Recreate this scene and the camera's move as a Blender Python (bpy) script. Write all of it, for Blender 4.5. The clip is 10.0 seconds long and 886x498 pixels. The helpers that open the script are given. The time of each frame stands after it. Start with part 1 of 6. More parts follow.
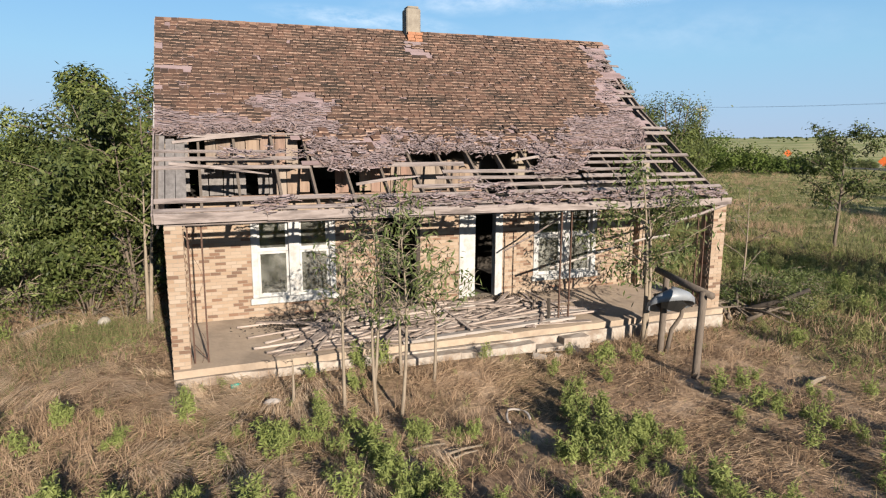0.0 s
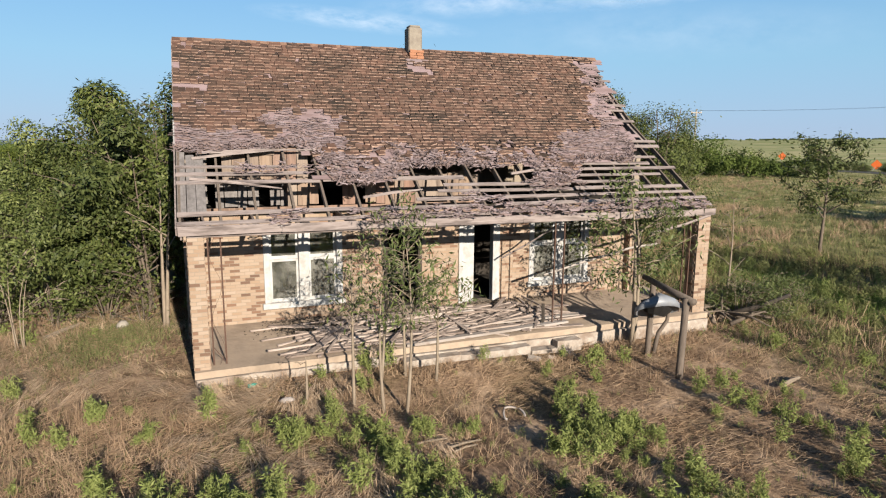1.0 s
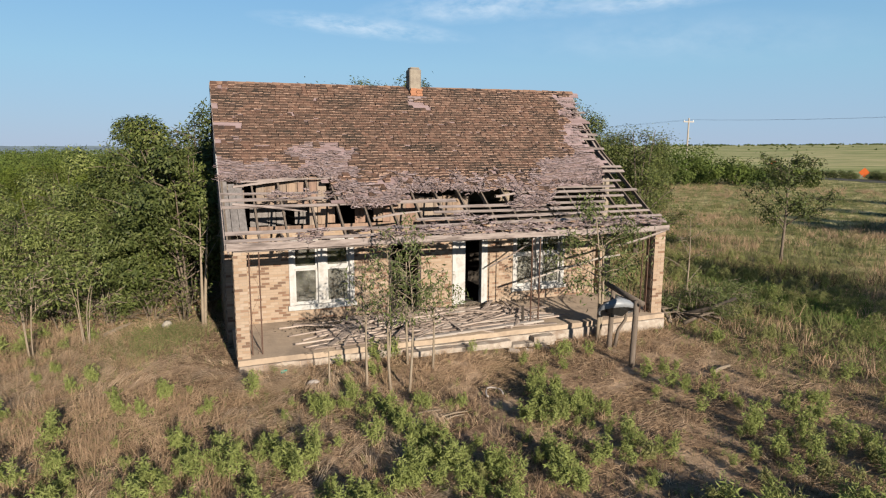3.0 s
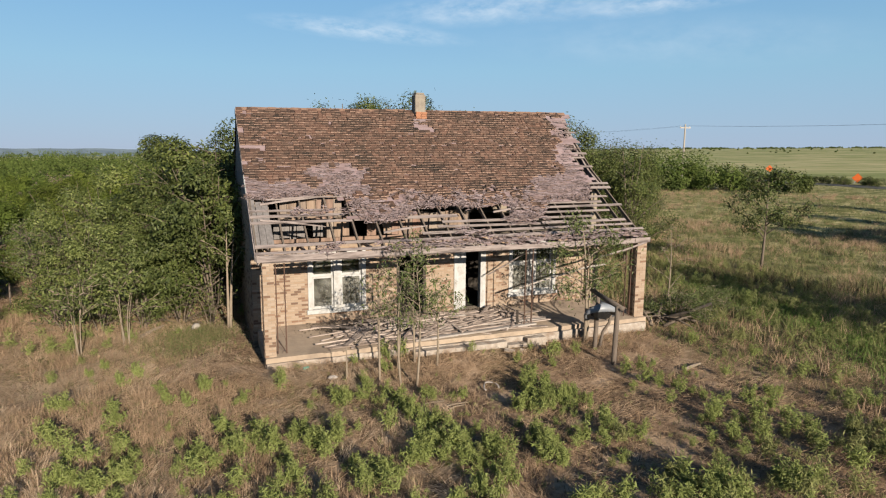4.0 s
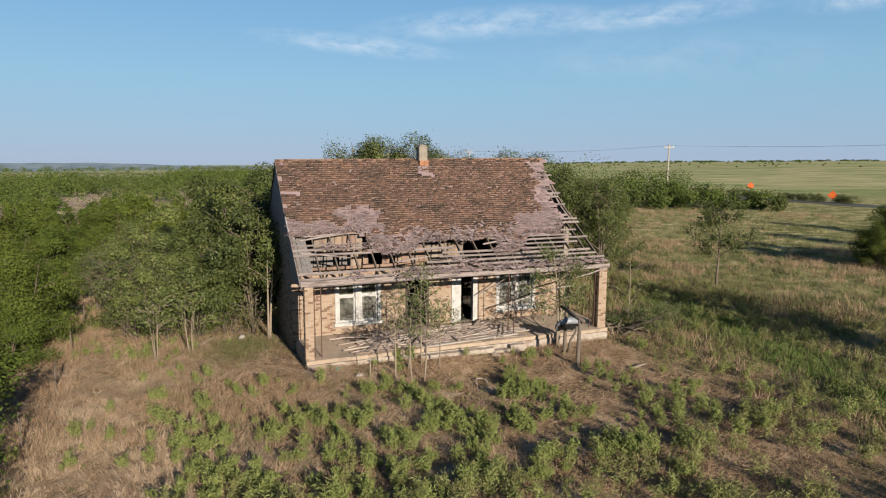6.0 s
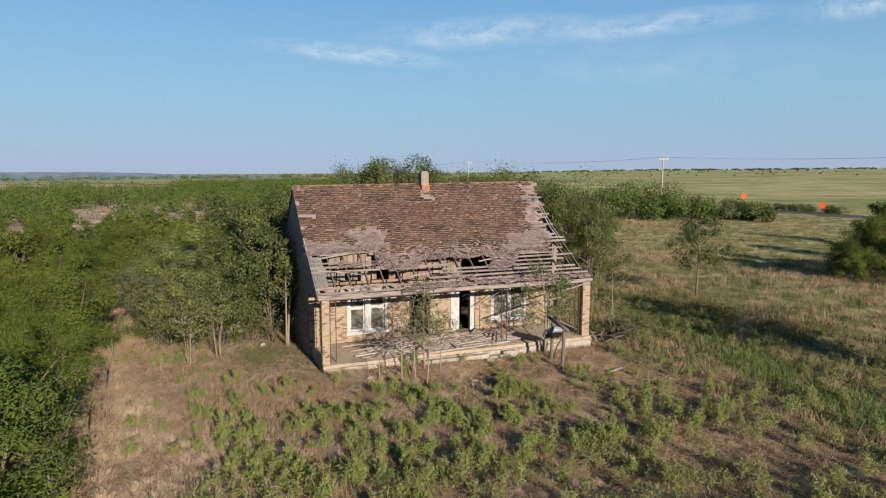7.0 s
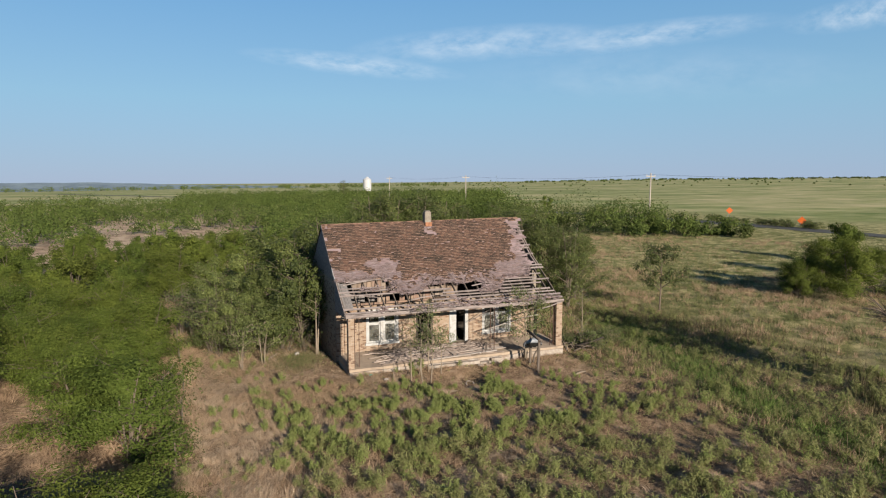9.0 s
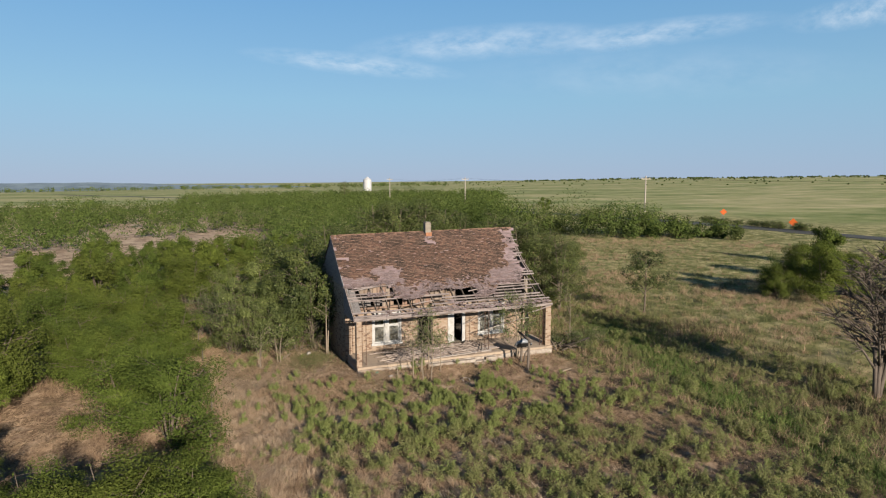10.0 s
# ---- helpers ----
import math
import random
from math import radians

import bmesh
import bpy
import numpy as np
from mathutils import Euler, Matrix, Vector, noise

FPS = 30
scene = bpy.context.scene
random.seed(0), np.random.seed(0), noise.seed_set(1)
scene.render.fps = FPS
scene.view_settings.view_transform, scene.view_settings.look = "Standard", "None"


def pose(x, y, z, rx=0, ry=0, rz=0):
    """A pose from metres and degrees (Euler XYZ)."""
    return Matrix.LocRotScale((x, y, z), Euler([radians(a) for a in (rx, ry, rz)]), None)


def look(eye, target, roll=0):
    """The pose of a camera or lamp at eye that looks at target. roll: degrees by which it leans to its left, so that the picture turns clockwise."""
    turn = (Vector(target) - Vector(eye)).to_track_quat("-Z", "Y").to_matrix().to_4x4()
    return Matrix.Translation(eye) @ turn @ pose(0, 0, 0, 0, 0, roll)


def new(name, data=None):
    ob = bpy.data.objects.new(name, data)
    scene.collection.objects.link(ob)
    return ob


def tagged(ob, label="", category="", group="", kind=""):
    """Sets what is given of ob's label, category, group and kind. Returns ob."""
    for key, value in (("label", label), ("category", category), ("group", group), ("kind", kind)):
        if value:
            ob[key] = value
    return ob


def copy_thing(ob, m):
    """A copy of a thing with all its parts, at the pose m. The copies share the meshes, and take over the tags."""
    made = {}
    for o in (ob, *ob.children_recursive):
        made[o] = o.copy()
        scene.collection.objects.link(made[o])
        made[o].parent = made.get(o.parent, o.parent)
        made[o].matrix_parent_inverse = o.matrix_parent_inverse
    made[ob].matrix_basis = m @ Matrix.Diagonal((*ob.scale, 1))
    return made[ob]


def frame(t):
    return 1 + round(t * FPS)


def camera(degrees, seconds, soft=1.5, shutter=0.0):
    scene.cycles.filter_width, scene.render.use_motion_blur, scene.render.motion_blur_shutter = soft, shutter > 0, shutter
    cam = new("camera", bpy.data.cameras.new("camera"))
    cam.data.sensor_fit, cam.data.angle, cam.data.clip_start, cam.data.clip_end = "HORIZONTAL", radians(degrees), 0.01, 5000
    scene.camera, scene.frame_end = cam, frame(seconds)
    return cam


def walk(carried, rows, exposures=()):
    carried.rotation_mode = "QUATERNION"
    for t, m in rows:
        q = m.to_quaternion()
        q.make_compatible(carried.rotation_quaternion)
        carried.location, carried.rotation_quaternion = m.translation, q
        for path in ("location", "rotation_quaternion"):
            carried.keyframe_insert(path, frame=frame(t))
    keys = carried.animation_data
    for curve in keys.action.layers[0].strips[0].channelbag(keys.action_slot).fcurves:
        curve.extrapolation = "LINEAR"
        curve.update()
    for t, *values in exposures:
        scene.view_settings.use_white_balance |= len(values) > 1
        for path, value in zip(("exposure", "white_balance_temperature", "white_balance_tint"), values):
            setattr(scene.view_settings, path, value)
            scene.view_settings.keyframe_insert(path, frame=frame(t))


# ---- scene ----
cam = camera(70.8, 10.0, soft=1.15)
PATH = [
    (0, (0.595, -10.942, 4.13), (1.309, -9.105, 3.789), 0.3),
    (0.5, (0.434, -11.276, 4.286), (1.154, -9.441, 3.949), 0.4),
    (1, (0.227, -11.654, 4.432), (0.95, -9.82, 4.094), 0.4),
    (1.5, (-0.004, -12.156, 4.555), (0.725, -10.325, 4.216), 0.4),
    (2, (-0.178, -12.768, 4.726), (0.556, -10.938, 4.391), 0.4),
    (2.5, (-0.392, -13.43, 4.857), (0.336, -11.596, 4.53), 0.3),
    (4, (-1.422, -15.847, 5.57), (-0.695, -14.01, 5.257), 0.4),
    (4.5, (-1.912, -16.767, 5.845), (-1.178, -14.932, 5.538), 0.3),
    (5, (-2.34, -17.793, 6.104), (-1.603, -15.958, 5.803), 0.3),
    (5.5, (-2.813, -18.841, 6.412), (-2.068, -17.007, 6.125), 0.3),
    (7, (-4.384, -22.532, 7.491), (-3.633, -20.695, 7.245), 0.2),
    (7.5, (-4.953, -23.88, 7.894), (-4.199, -22.042, 7.661), 0.2),
    (8, (-5.597, -25.248, 8.266), (-4.84, -23.41, 8.049), 0.1),
    (8.5, (-6.243, -26.742, 8.7), (-5.484, -24.904, 8.489), 0.2),
    (9, (-6.844, -28.282, 9.209), (-6.086, -26.444, 8.992), 0.1),
    (9.5, (-7.395, -29.733, 9.653), (-6.636, -27.895, 9.434), -0.0),
    (10, (-7.97, -31.179, 10.106), (-7.212, -29.341, 9.886), -0.0),
]
walk(cam, [(t, look(eye, target, roll)) for t, eye, target, roll in PATH],
     [(0, 1.37, 6530, 10), (1, 1.33, 6560, 10), (2, 1.27, 6680, 10), (3, 1.2, 6740, 10), (4, 1.15, 6760, 10), (5, 1.11, 6760, 10), (7, 1.1, 6680, 10), (10, 1.08, 6640, 10)])


# ---- light ----
SUN_EL, SUN_AZ = radians(18.0), math.pi - 0.09
world = bpy.data.worlds.new("sky_world")
scene.world = world
world.use_nodes = True
wn, wl = world.node_tree.nodes, world.node_tree.links
wn.clear()
sky = wn.new("ShaderNodeTexSky")
sky.sky_type, sky.sun_disc = "NISHITA", False
sky.sun_elevation, sky.sun_rotation = SUN_EL, SUN_AZ
sky.altitude, sky.air_density, sky.dust_density, sky.ozone_density = 1500, 1.0, 0.0, 5.0
bg = wn.new("ShaderNodeBackground")
bg.inputs[1].default_value = 0.05
wo = wn.new("ShaderNodeOutputWorld")
# lavender haze low in the sky, clear blue above
where, height, tint, deep, amount, veil = (wn.new(k) for k in ("ShaderNodeTexCoord", "ShaderNodeSeparateXYZ", "ShaderNodeValToRGB", "ShaderNodeVectorMath", "ShaderNodeMapRange", "ShaderNodeMix"))
wl.new(where.outputs["Generated"], height.inputs[0])
tint.color_ramp.elements.new(0.12)
tint.color_ramp.elements.new(0.6)
for e, (h, c) in zip(tint.color_ramp.elements, ((0.0, (0.335, 0.435, 0.61)), (0.12, (0.285, 0.505, 0.68)), (0.30, (0.168, 0.42, 0.72)), (0.62, (0.07, 0.20, 0.42)))):
    e.position, e.color = h, (*c, 1)
wl.new(height.outputs[2], tint.inputs[0])
deep.operation = "SCALE"
deep.inputs[3].default_value = 10.0
wl.new(tint.outputs[0], deep.inputs[0])
amount.inputs[1].default_value, amount.inputs[2].default_value, amount.inputs[3].default_value, amount.inputs[4].default_value = 0.0, 0.8, 0.92, 0.2
wl.new(height.outputs[2], amount.inputs[0])
veil.data_type = "RGBA"
wl.new(amount.outputs[0], veil.inputs[0])
wl.new(sky.outputs[0], veil.inputs[6])
wl.new(deep.outputs[0], veil.inputs[7])
wl.new(veil.outputs[2], bg.inputs[0])
wl.new(bg.outputs[0], wo.inputs[0])
sun = new("sun", bpy.data.lights.new("sun", "SUN"))
sun.data.energy, sun.data.angle, sun.data.color = 5.0, radians(0.6), (1.0, 0.905, 0.78)
to_sun = Vector((math.sin(SUN_AZ) * math.cos(SUN_EL), math.cos(SUN_AZ) * math.cos(SUN_EL), math.sin(SUN_EL)))
sun.matrix_world = look(to_sun * 60, (0, 0, 0))

rng = np.random.default_rng(7)
rnd = random.Random(11)


# ---- materials ----
def mat(name, cols, scale=6.0, rough=0.85, bump=0.25, stretch=(1, 1, 1), pick="", pick_cols=(), pick_mix=0.75, metal=0.0,
        stain=None, stain_scale=0.7, stain_amount=0.5, translucent=0.0, spec=0.3, fine=3.0, tone=0.66, vary=()):
    """Noise over a ramp of colours; pick 'object' or 'island' gives each piece a colour of its own; stain is a second, larger noise."""
    m = bpy.data.materials.new(name)
    m.use_nodes = True
    n, l = m.node_tree.nodes, m.node_tree.links
    n.clear()
    tone *= 0.63
    cols, pick_cols = [[tone * v for v in c] for c in cols], [[tone * v for v in c] for c in pick_cols]
    stain = [tone * v for v in stain] if stain else None
    out = n.new("ShaderNodeOutputMaterial")
    b = n.new("ShaderNodeBsdfPrincipled")
    b.inputs["Roughness"].default_value, b.inputs["Metallic"].default_value = rough, metal
    b.inputs["Specular IOR Level"].default_value = spec
    tc = n.new("ShaderNodeTexCoord")
    mp = n.new("ShaderNodeMapping")
    mp.inputs["Scale"].default_value = stretch
    l.new(tc.outputs["Object"], mp.inputs["Vector"])

    def ramp(fac, colours, lo=0.3, hi=0.7):
        r = n.new("ShaderNodeValToRGB")
        while len(r.color_ramp.elements) < len(colours):
            r.color_ramp.elements.new(0.5)
        for i, c in enumerate(colours):
            e = r.color_ramp.elements[i]
            e.position = lo + (hi - lo) * i / max(1, len(colours) - 1)
            e.color = (*c, 1)
        l.new(fac, r.inputs[0])
        return r.outputs[0]

    def noise_of(s, detail=6.0):
        t = n.new("ShaderNodeTexNoise")
        t.inputs["Scale"].default_value, t.inputs["Detail"].default_value, t.inputs["Roughness"].default_value = s, detail, 0.65
        l.new(mp.outputs[0], t.inputs["Vector"])
        return t.outputs[0]

    def mix(fac, a, c, mode="MIX"):
        x = n.new("ShaderNodeMix")
        x.data_type, x.blend_type = "RGBA", mode
        if isinstance(fac, float):
            x.inputs[0].default_value = fac
        else:
            l.new(fac, x.inputs[0])
        l.new(a, x.inputs[6])
        l.new(c, x.inputs[7])
        return x.outputs[2]

    grain = noise_of(scale)
    col = ramp(grain, cols)
    if pick:
        if pick == "object":
            r = n.new("ShaderNodeObjectInfo").outputs["Random"]
        else:
            r = n.new("ShaderNodeNewGeometry").outputs["Random Per Island"]
        pr = ramp(r, pick_cols, 0.0, 1.0)
        col = mix(pick_mix, col, pr)
    if stain:
        big = noise_of(stain_scale, 4.0)
        mask = n.new("ShaderNodeMapRange")
        mask.inputs[1].default_value, mask.inputs[2].default_value = 0.48, 0.66
        mask.inputs[4].default_value = stain_amount
        l.new(big, mask.inputs[0])
        rgb = n.new("ShaderNodeRGB")
        rgb.outputs[0].default_value = (*stain, 1)
        col = mix(mask.outputs[0], col, rgb.outputs[0])
    if vary:
        col = mix(1.0, col, ramp(n.new("ShaderNodeObjectInfo").outputs["Random"], vary, 0.0, 1.0), "MULTIPLY")
    l.new(col, b.inputs["Base Color"])
    if bump:
        bp = n.new("ShaderNodeBump")
        bp.inputs["Strength"].default_value, bp.inputs["Distance"].default_value = bump, 0.02
        l.new(noise_of(scale * fine), bp.inputs["Height"])
        l.new(bp.outputs[0], b.inputs["Normal"])
    if translucent:
        tr = n.new("ShaderNodeBsdfTranslucent")
        l.new(col, tr.inputs[0])
        ms = n.new("ShaderNodeMixShader")
        ms.inputs[0].default_value = translucent
        l.new(b.outputs[0], ms.inputs[1])
        l.new(tr.outputs[0], ms.inputs[2])
        l.new(ms.outputs[0], out.inputs[0])
    else:
        l.new(b.outputs[0], out.inputs[0])
    return m


BRICK_COLS = [(0.62, 0.45, 0.315), (0.70, 0.54, 0.40), (0.58, 0.41, 0.28), (0.72, 0.57, 0.44), (0.55, 0.37, 0.24), (0.66, 0.49, 0.35), (0.36, 0.19, 0.115), (0.19, 0.105, 0.07)]
SHINGLE_COLS = [(0.15, 0.080, 0.054), (0.33, 0.172, 0.118), (0.045, 0.030, 0.024), (0.235, 0.126, 0.086), (0.095, 0.06, 0.042), (0.39, 0.23, 0.165)]
M = {
    "brick_each": mat("brick_each", [(0.50, 0.34, 0.235), (0.66, 0.48, 0.355)], 30, 0.9, 0.3, pick="object", pick_cols=BRICK_COLS, pick_mix=0.8, tone=0.57),
    "brick_rest": mat("brick_rest", [(0.50, 0.34, 0.235), (0.66, 0.48, 0.355)], 30, 0.9, 0.3, pick="island", pick_cols=BRICK_COLS, pick_mix=0.8, tone=0.57),
    "mortar": mat("mortar", [(0.468, 0.378, 0.288), (0.558, 0.468, 0.360)], 14, 0.95, 0.4, stain=(0.40, 0.28, 0.2), stain_amount=0.4, tone=0.58),
    "concrete": mat("concrete", [(0.56, 0.43, 0.315), (0.72, 0.565, 0.42)], 5, 0.9, 0.25, stain=(0.26, 0.20, 0.155), stain_scale=1.3, stain_amount=0.45, tone=0.65),
    "whitewash": mat("whitewash", [(0.56, 0.46, 0.37), (0.80, 0.71, 0.61)], 9, 0.9, 0.5, stain=(0.36, 0.25, 0.18), stain_scale=2.2, stain_amount=0.8, tone=0.6),
    "white_paint": mat("white_paint", [(0.70, 0.69, 0.66), (0.82, 0.81, 0.79)], 9, 0.6, 0.15, stain=(0.48, 0.43, 0.37), stain_scale=4.0, stain_amount=0.6, tone=0.62),
    "old_wood": mat("old_wood", [(0.214, 0.162, 0.141), (0.339, 0.270, 0.242), (0.515, 0.440, 0.414)], 7, 0.9, 0.4, stretch=(0.5, 4, 4), pick="island", pick_cols=[(0.267, 0.207, 0.181), (0.495, 0.420, 0.392), (0.339, 0.270, 0.252)], pick_mix=0.5, stain=(0.099, 0.075, 0.067), stain_scale=2.2, stain_amount=0.75, tone=0.74),
    "old_wood_each": mat("old_wood_each", [(0.257, 0.190, 0.154), (0.416, 0.330, 0.275), (0.535, 0.430, 0.363)], 7, 0.9, 0.4, stretch=(0.4, 3, 3), pick="object", pick_cols=[(0.297, 0.220, 0.176), (0.733, 0.610, 0.528), (0.416, 0.320, 0.275)], pick_mix=0.6, stain=(0.13, 0.09, 0.07), stain_scale=2.0, stain_amount=0.7, tone=0.78),
    "tan_plank": mat("tan_plank", [(0.29, 0.19, 0.135), (0.44, 0.32, 0.235), (0.54, 0.42, 0.325)], 5, 0.85, 0.3, stretch=(4, 4, 0.4), pick="object", pick_cols=[(0.47, 0.335, 0.24), (0.40, 0.22, 0.165), (0.50, 0.41, 0.335), (0.33, 0.26, 0.215), (0.45, 0.31, 0.21)], pick_mix=0.7, stain=(0.13, 0.09, 0.07), stain_scale=1.6, stain_amount=0.65),
    "grey_board": mat("grey_board", [(0.20, 0.18, 0.17), (0.33, 0.30, 0.285)], 6, 0.92, 0.3, stretch=(3, 0.5, 3), stain=(0.12, 0.105, 0.10), stain_scale=2.0, stain_amount=0.5, tone=0.8),
    "dark_wood": mat("dark_wood", [(0.05, 0.04, 0.033), (0.11, 0.085, 0.065)], 8, 0.9, 0.3),
    "deck": mat("deck", [(0.315, 0.218, 0.221), (0.483, 0.354, 0.357)], 6, 0.92, 0.4, stretch=(0.5, 3, 3), pick="island", pick_cols=[(0.420, 0.301, 0.304), (0.546, 0.417, 0.420), (0.357, 0.252, 0.252)], pick_mix=0.6, stain=(0.263, 0.175, 0.158), stain_scale=1.2, stain_amount=0.7),
    "shingle_each": mat("shingle_each", [(0.12, 0.075, 0.05), (0.30, 0.18, 0.125)], 12, 0.92, 0.5, pick="object", pick_cols=SHINGLE_COLS, pick_mix=0.75, stain=(0.045, 0.036, 0.026), stain_scale=1.3, stain_amount=0.85, tone=0.55),
    "shingle_rest": mat("shingle_rest", [(0.12, 0.075, 0.05), (0.30, 0.18, 0.125)], 12, 0.92, 0.5, pick="island", pick_cols=SHINGLE_COLS, pick_mix=0.75, stain=(0.045, 0.036, 0.026), stain_scale=1.3, stain_amount=0.85, tone=0.55),
    # blue-grey stands for the air haze in front of the ridge
    "hazed_ridge": mat("hazed_ridge", [(0.13, 0.18, 0.25), (0.22, 0.29, 0.36)], 0.03, 1.0, 0.0, stretch=(1, 1, 6), spec=0.0, tone=0.55),
    # shingle butts: pale worn wood, brightened further in colour as sunlit edges
    "worn_lit_butt": mat("worn_lit_butt", [(0.32, 0.19, 0.135), (0.70, 0.49, 0.385)], 14, 0.9, 0.2, tone=0.72),
    "torn": mat("torn", [(0.190, 0.135, 0.135), (0.370, 0.290, 0.297)], 14, 0.95, 0.6, stretch=(0.6, 2, 2), pick="island", pick_cols=[(0.290, 0.210, 0.205), (0.560, 0.455, 0.464), (0.130, 0.090, 0.076), (0.400, 0.310, 0.308), (0.340, 0.220, 0.167), (0.480, 0.390, 0.405)], pick_mix=0.75, tone=0.72),
    "ridge_tile": mat("ridge_tile", [(0.28, 0.165, 0.115), (0.42, 0.26, 0.18)], 8, 0.9, 0.3),
    "plaster": mat("plaster", [(0.36, 0.31, 0.25), (0.48, 0.42, 0.34)], 9, 0.95, 0.4, stain=(0.25, 0.2, 0.17), stain_scale=3, stain_amount=0.5),
    "orange_brick": mat("orange_brick", [(0.50, 0.22, 0.12), (0.62, 0.30, 0.17)], 14, 0.9, 0.3),
    "rust": mat("rust", [(0.10, 0.055, 0.04), (0.20, 0.11, 0.075)], 20, 0.8, 0.3, metal=0.2),
    # near-black room surfaces: the gloom of the rooms is put into the colour
    "shaded_interior": mat("shaded_interior", [(0.05, 0.04, 0.032), (0.09, 0.075, 0.06)], 3, 0.95, 0.1, stain=(0.03, 0.025, 0.02)),
    "bark": mat("bark", [(0.16, 0.12, 0.09), (0.30, 0.24, 0.18)], 12, 0.95, 0.5, stretch=(2, 2, 0.5)),
    "pale_bark": mat("pale_bark", [(0.32, 0.25, 0.18), (0.48, 0.39, 0.29)], 12, 0.9, 0.3, stretch=(2, 2, 0.6)),
    "grey_post": mat("grey_post", [(0.16, 0.125, 0.10), (0.30, 0.24, 0.19)], 8, 0.95, 0.5, stretch=(3, 3, 0.5)),
    "tub": mat("tub", [(0.30, 0.325, 0.36), (0.42, 0.445, 0.48)], 7, 0.5, 0.1, spec=0.5, stain=(0.28, 0.26, 0.24), stain_scale=3, stain_amount=0.35),
    "black": mat("black", [(0.015, 0.014, 0.013), (0.03, 0.028, 0.025)], 8, 0.7, 0.1),
    "bleached": mat("bleached", [(0.550, 0.480, 0.424), (0.720, 0.650, 0.594)], 6, 0.85, 0.3, stretch=(0.5, 3, 3), stain=(0.300, 0.230, 0.180), stain_scale=1.5, stain_amount=0.6),
    "stone": mat("stone", [(0.40, 0.36, 0.30), (0.55, 0.50, 0.43)], 14, 0.95, 0.4),
    "asphalt": mat("asphalt", [(0.09, 0.088, 0.085), (0.13, 0.127, 0.12)], 3, 0.9, 0.1),
    "orange_sign": mat("orange_sign", [(0.85, 0.16, 0.02), (0.9, 0.19, 0.03)], 3, 0.5, 0.0),
    "galv": mat("galv", [(0.42, 0.42, 0.42), (0.55, 0.55, 0.55)], 6, 0.5, 0.0, metal=0.6),
    "silo": mat("silo", [(0.72, 0.72, 0.72), (0.82, 0.82, 0.82)], 0.6, 0.5, 0.0),
    "pole_wood": mat("pole_wood", [(0.55, 0.48, 0.40), (0.68, 0.61, 0.53)], 4, 0.9, 0.2),
    "teal": mat("teal", [(0.05, 0.42, 0.33), (0.07, 0.5, 0.4)], 10, 0.5, 0.0),
    "straw": mat("straw", [(0.20, 0.122, 0.075), (0.47, 0.318, 0.197), (0.81, 0.61, 0.42)], 1.5, 0.9, 0.0, pick="island", pick_cols=[(0.34, 0.214, 0.133), (0.55, 0.37, 0.23), (0.77, 0.568, 0.38), (0.48, 0.315, 0.19)], pick_mix=0.42, translucent=0.25, tone=0.88),
    "lodged_straw": mat("lodged_straw", [(0.44, 0.315, 0.205), (0.78, 0.60, 0.415)], 1.2, 0.85, 0.0, pick="island", pick_cols=[(0.46, 0.315, 0.205), (0.74, 0.55, 0.37), (0.90, 0.73, 0.53)], pick_mix=0.5, translucent=0.3, tone=1.12),
    "grass": mat("grass", [(0.085, 0.125, 0.034), (0.155, 0.19, 0.062), (0.37, 0.325, 0.15)], 0.42, 0.9, 0.0, pick="island", pick_cols=[(0.11, 0.135, 0.040), (0.25, 0.24, 0.095), (0.42, 0.355, 0.175), (0.20, 0.215, 0.08)], pick_mix=0.45, translucent=0.25, tone=0.85),
    "stalk": mat("stalk", [(0.13, 0.11, 0.06), (0.24, 0.19, 0.11)], 0.6, 0.9, 0.0, pick="island", pick_cols=[(0.10, 0.085, 0.05), (0.20, 0.17, 0.09), (0.32, 0.25, 0.15)], pick_mix=0.6, spec=0.05),
    "lush": mat("lush", [(0.11, 0.185, 0.045), (0.18, 0.27, 0.068)], 0.6, 0.9, 0.0, pick="island", pick_cols=[(0.09, 0.15, 0.036), (0.17, 0.25, 0.064), (0.25, 0.31, 0.10)], pick_mix=0.6, translucent=0.25, spec=0.1, tone=0.92),
    "weed_leaf": mat("weed_leaf", [(0.235, 0.275, 0.08), (0.365, 0.40, 0.14)], 1.2, 0.85, 0.0, pick="island", pick_cols=[(0.17, 0.215, 0.06), (0.285, 0.345, 0.105), (0.42, 0.45, 0.18)], pick_mix=0.5, translucent=0.35, spec=0.08, tone=0.98),
    "weed_olive": mat("weed_olive", [(0.24, 0.25, 0.088), (0.36, 0.36, 0.15)], 0.8, 0.85, 0.0, pick="island", pick_cols=[(0.15, 0.165, 0.055), (0.27, 0.285, 0.105), (0.42, 0.41, 0.20)], pick_mix=0.5, translucent=0.3, spec=0.08, tone=0.90),
    "leaf_dark": mat("leaf_dark", [(0.080, 0.108, 0.030), (0.155, 0.185, 0.052)], 2, 0.55, 0.0, pick="island", pick_cols=[(0.038, 0.054, 0.016), (0.108, 0.142, 0.038), (0.27, 0.295, 0.105), (0.072, 0.105, 0.028), (0.165, 0.198, 0.06)], pick_mix=0.75, translucent=0.22, spec=0.18, tone=0.82, vary=[(0.78, 0.80, 0.78), (1.16, 1.14, 1.0)]),
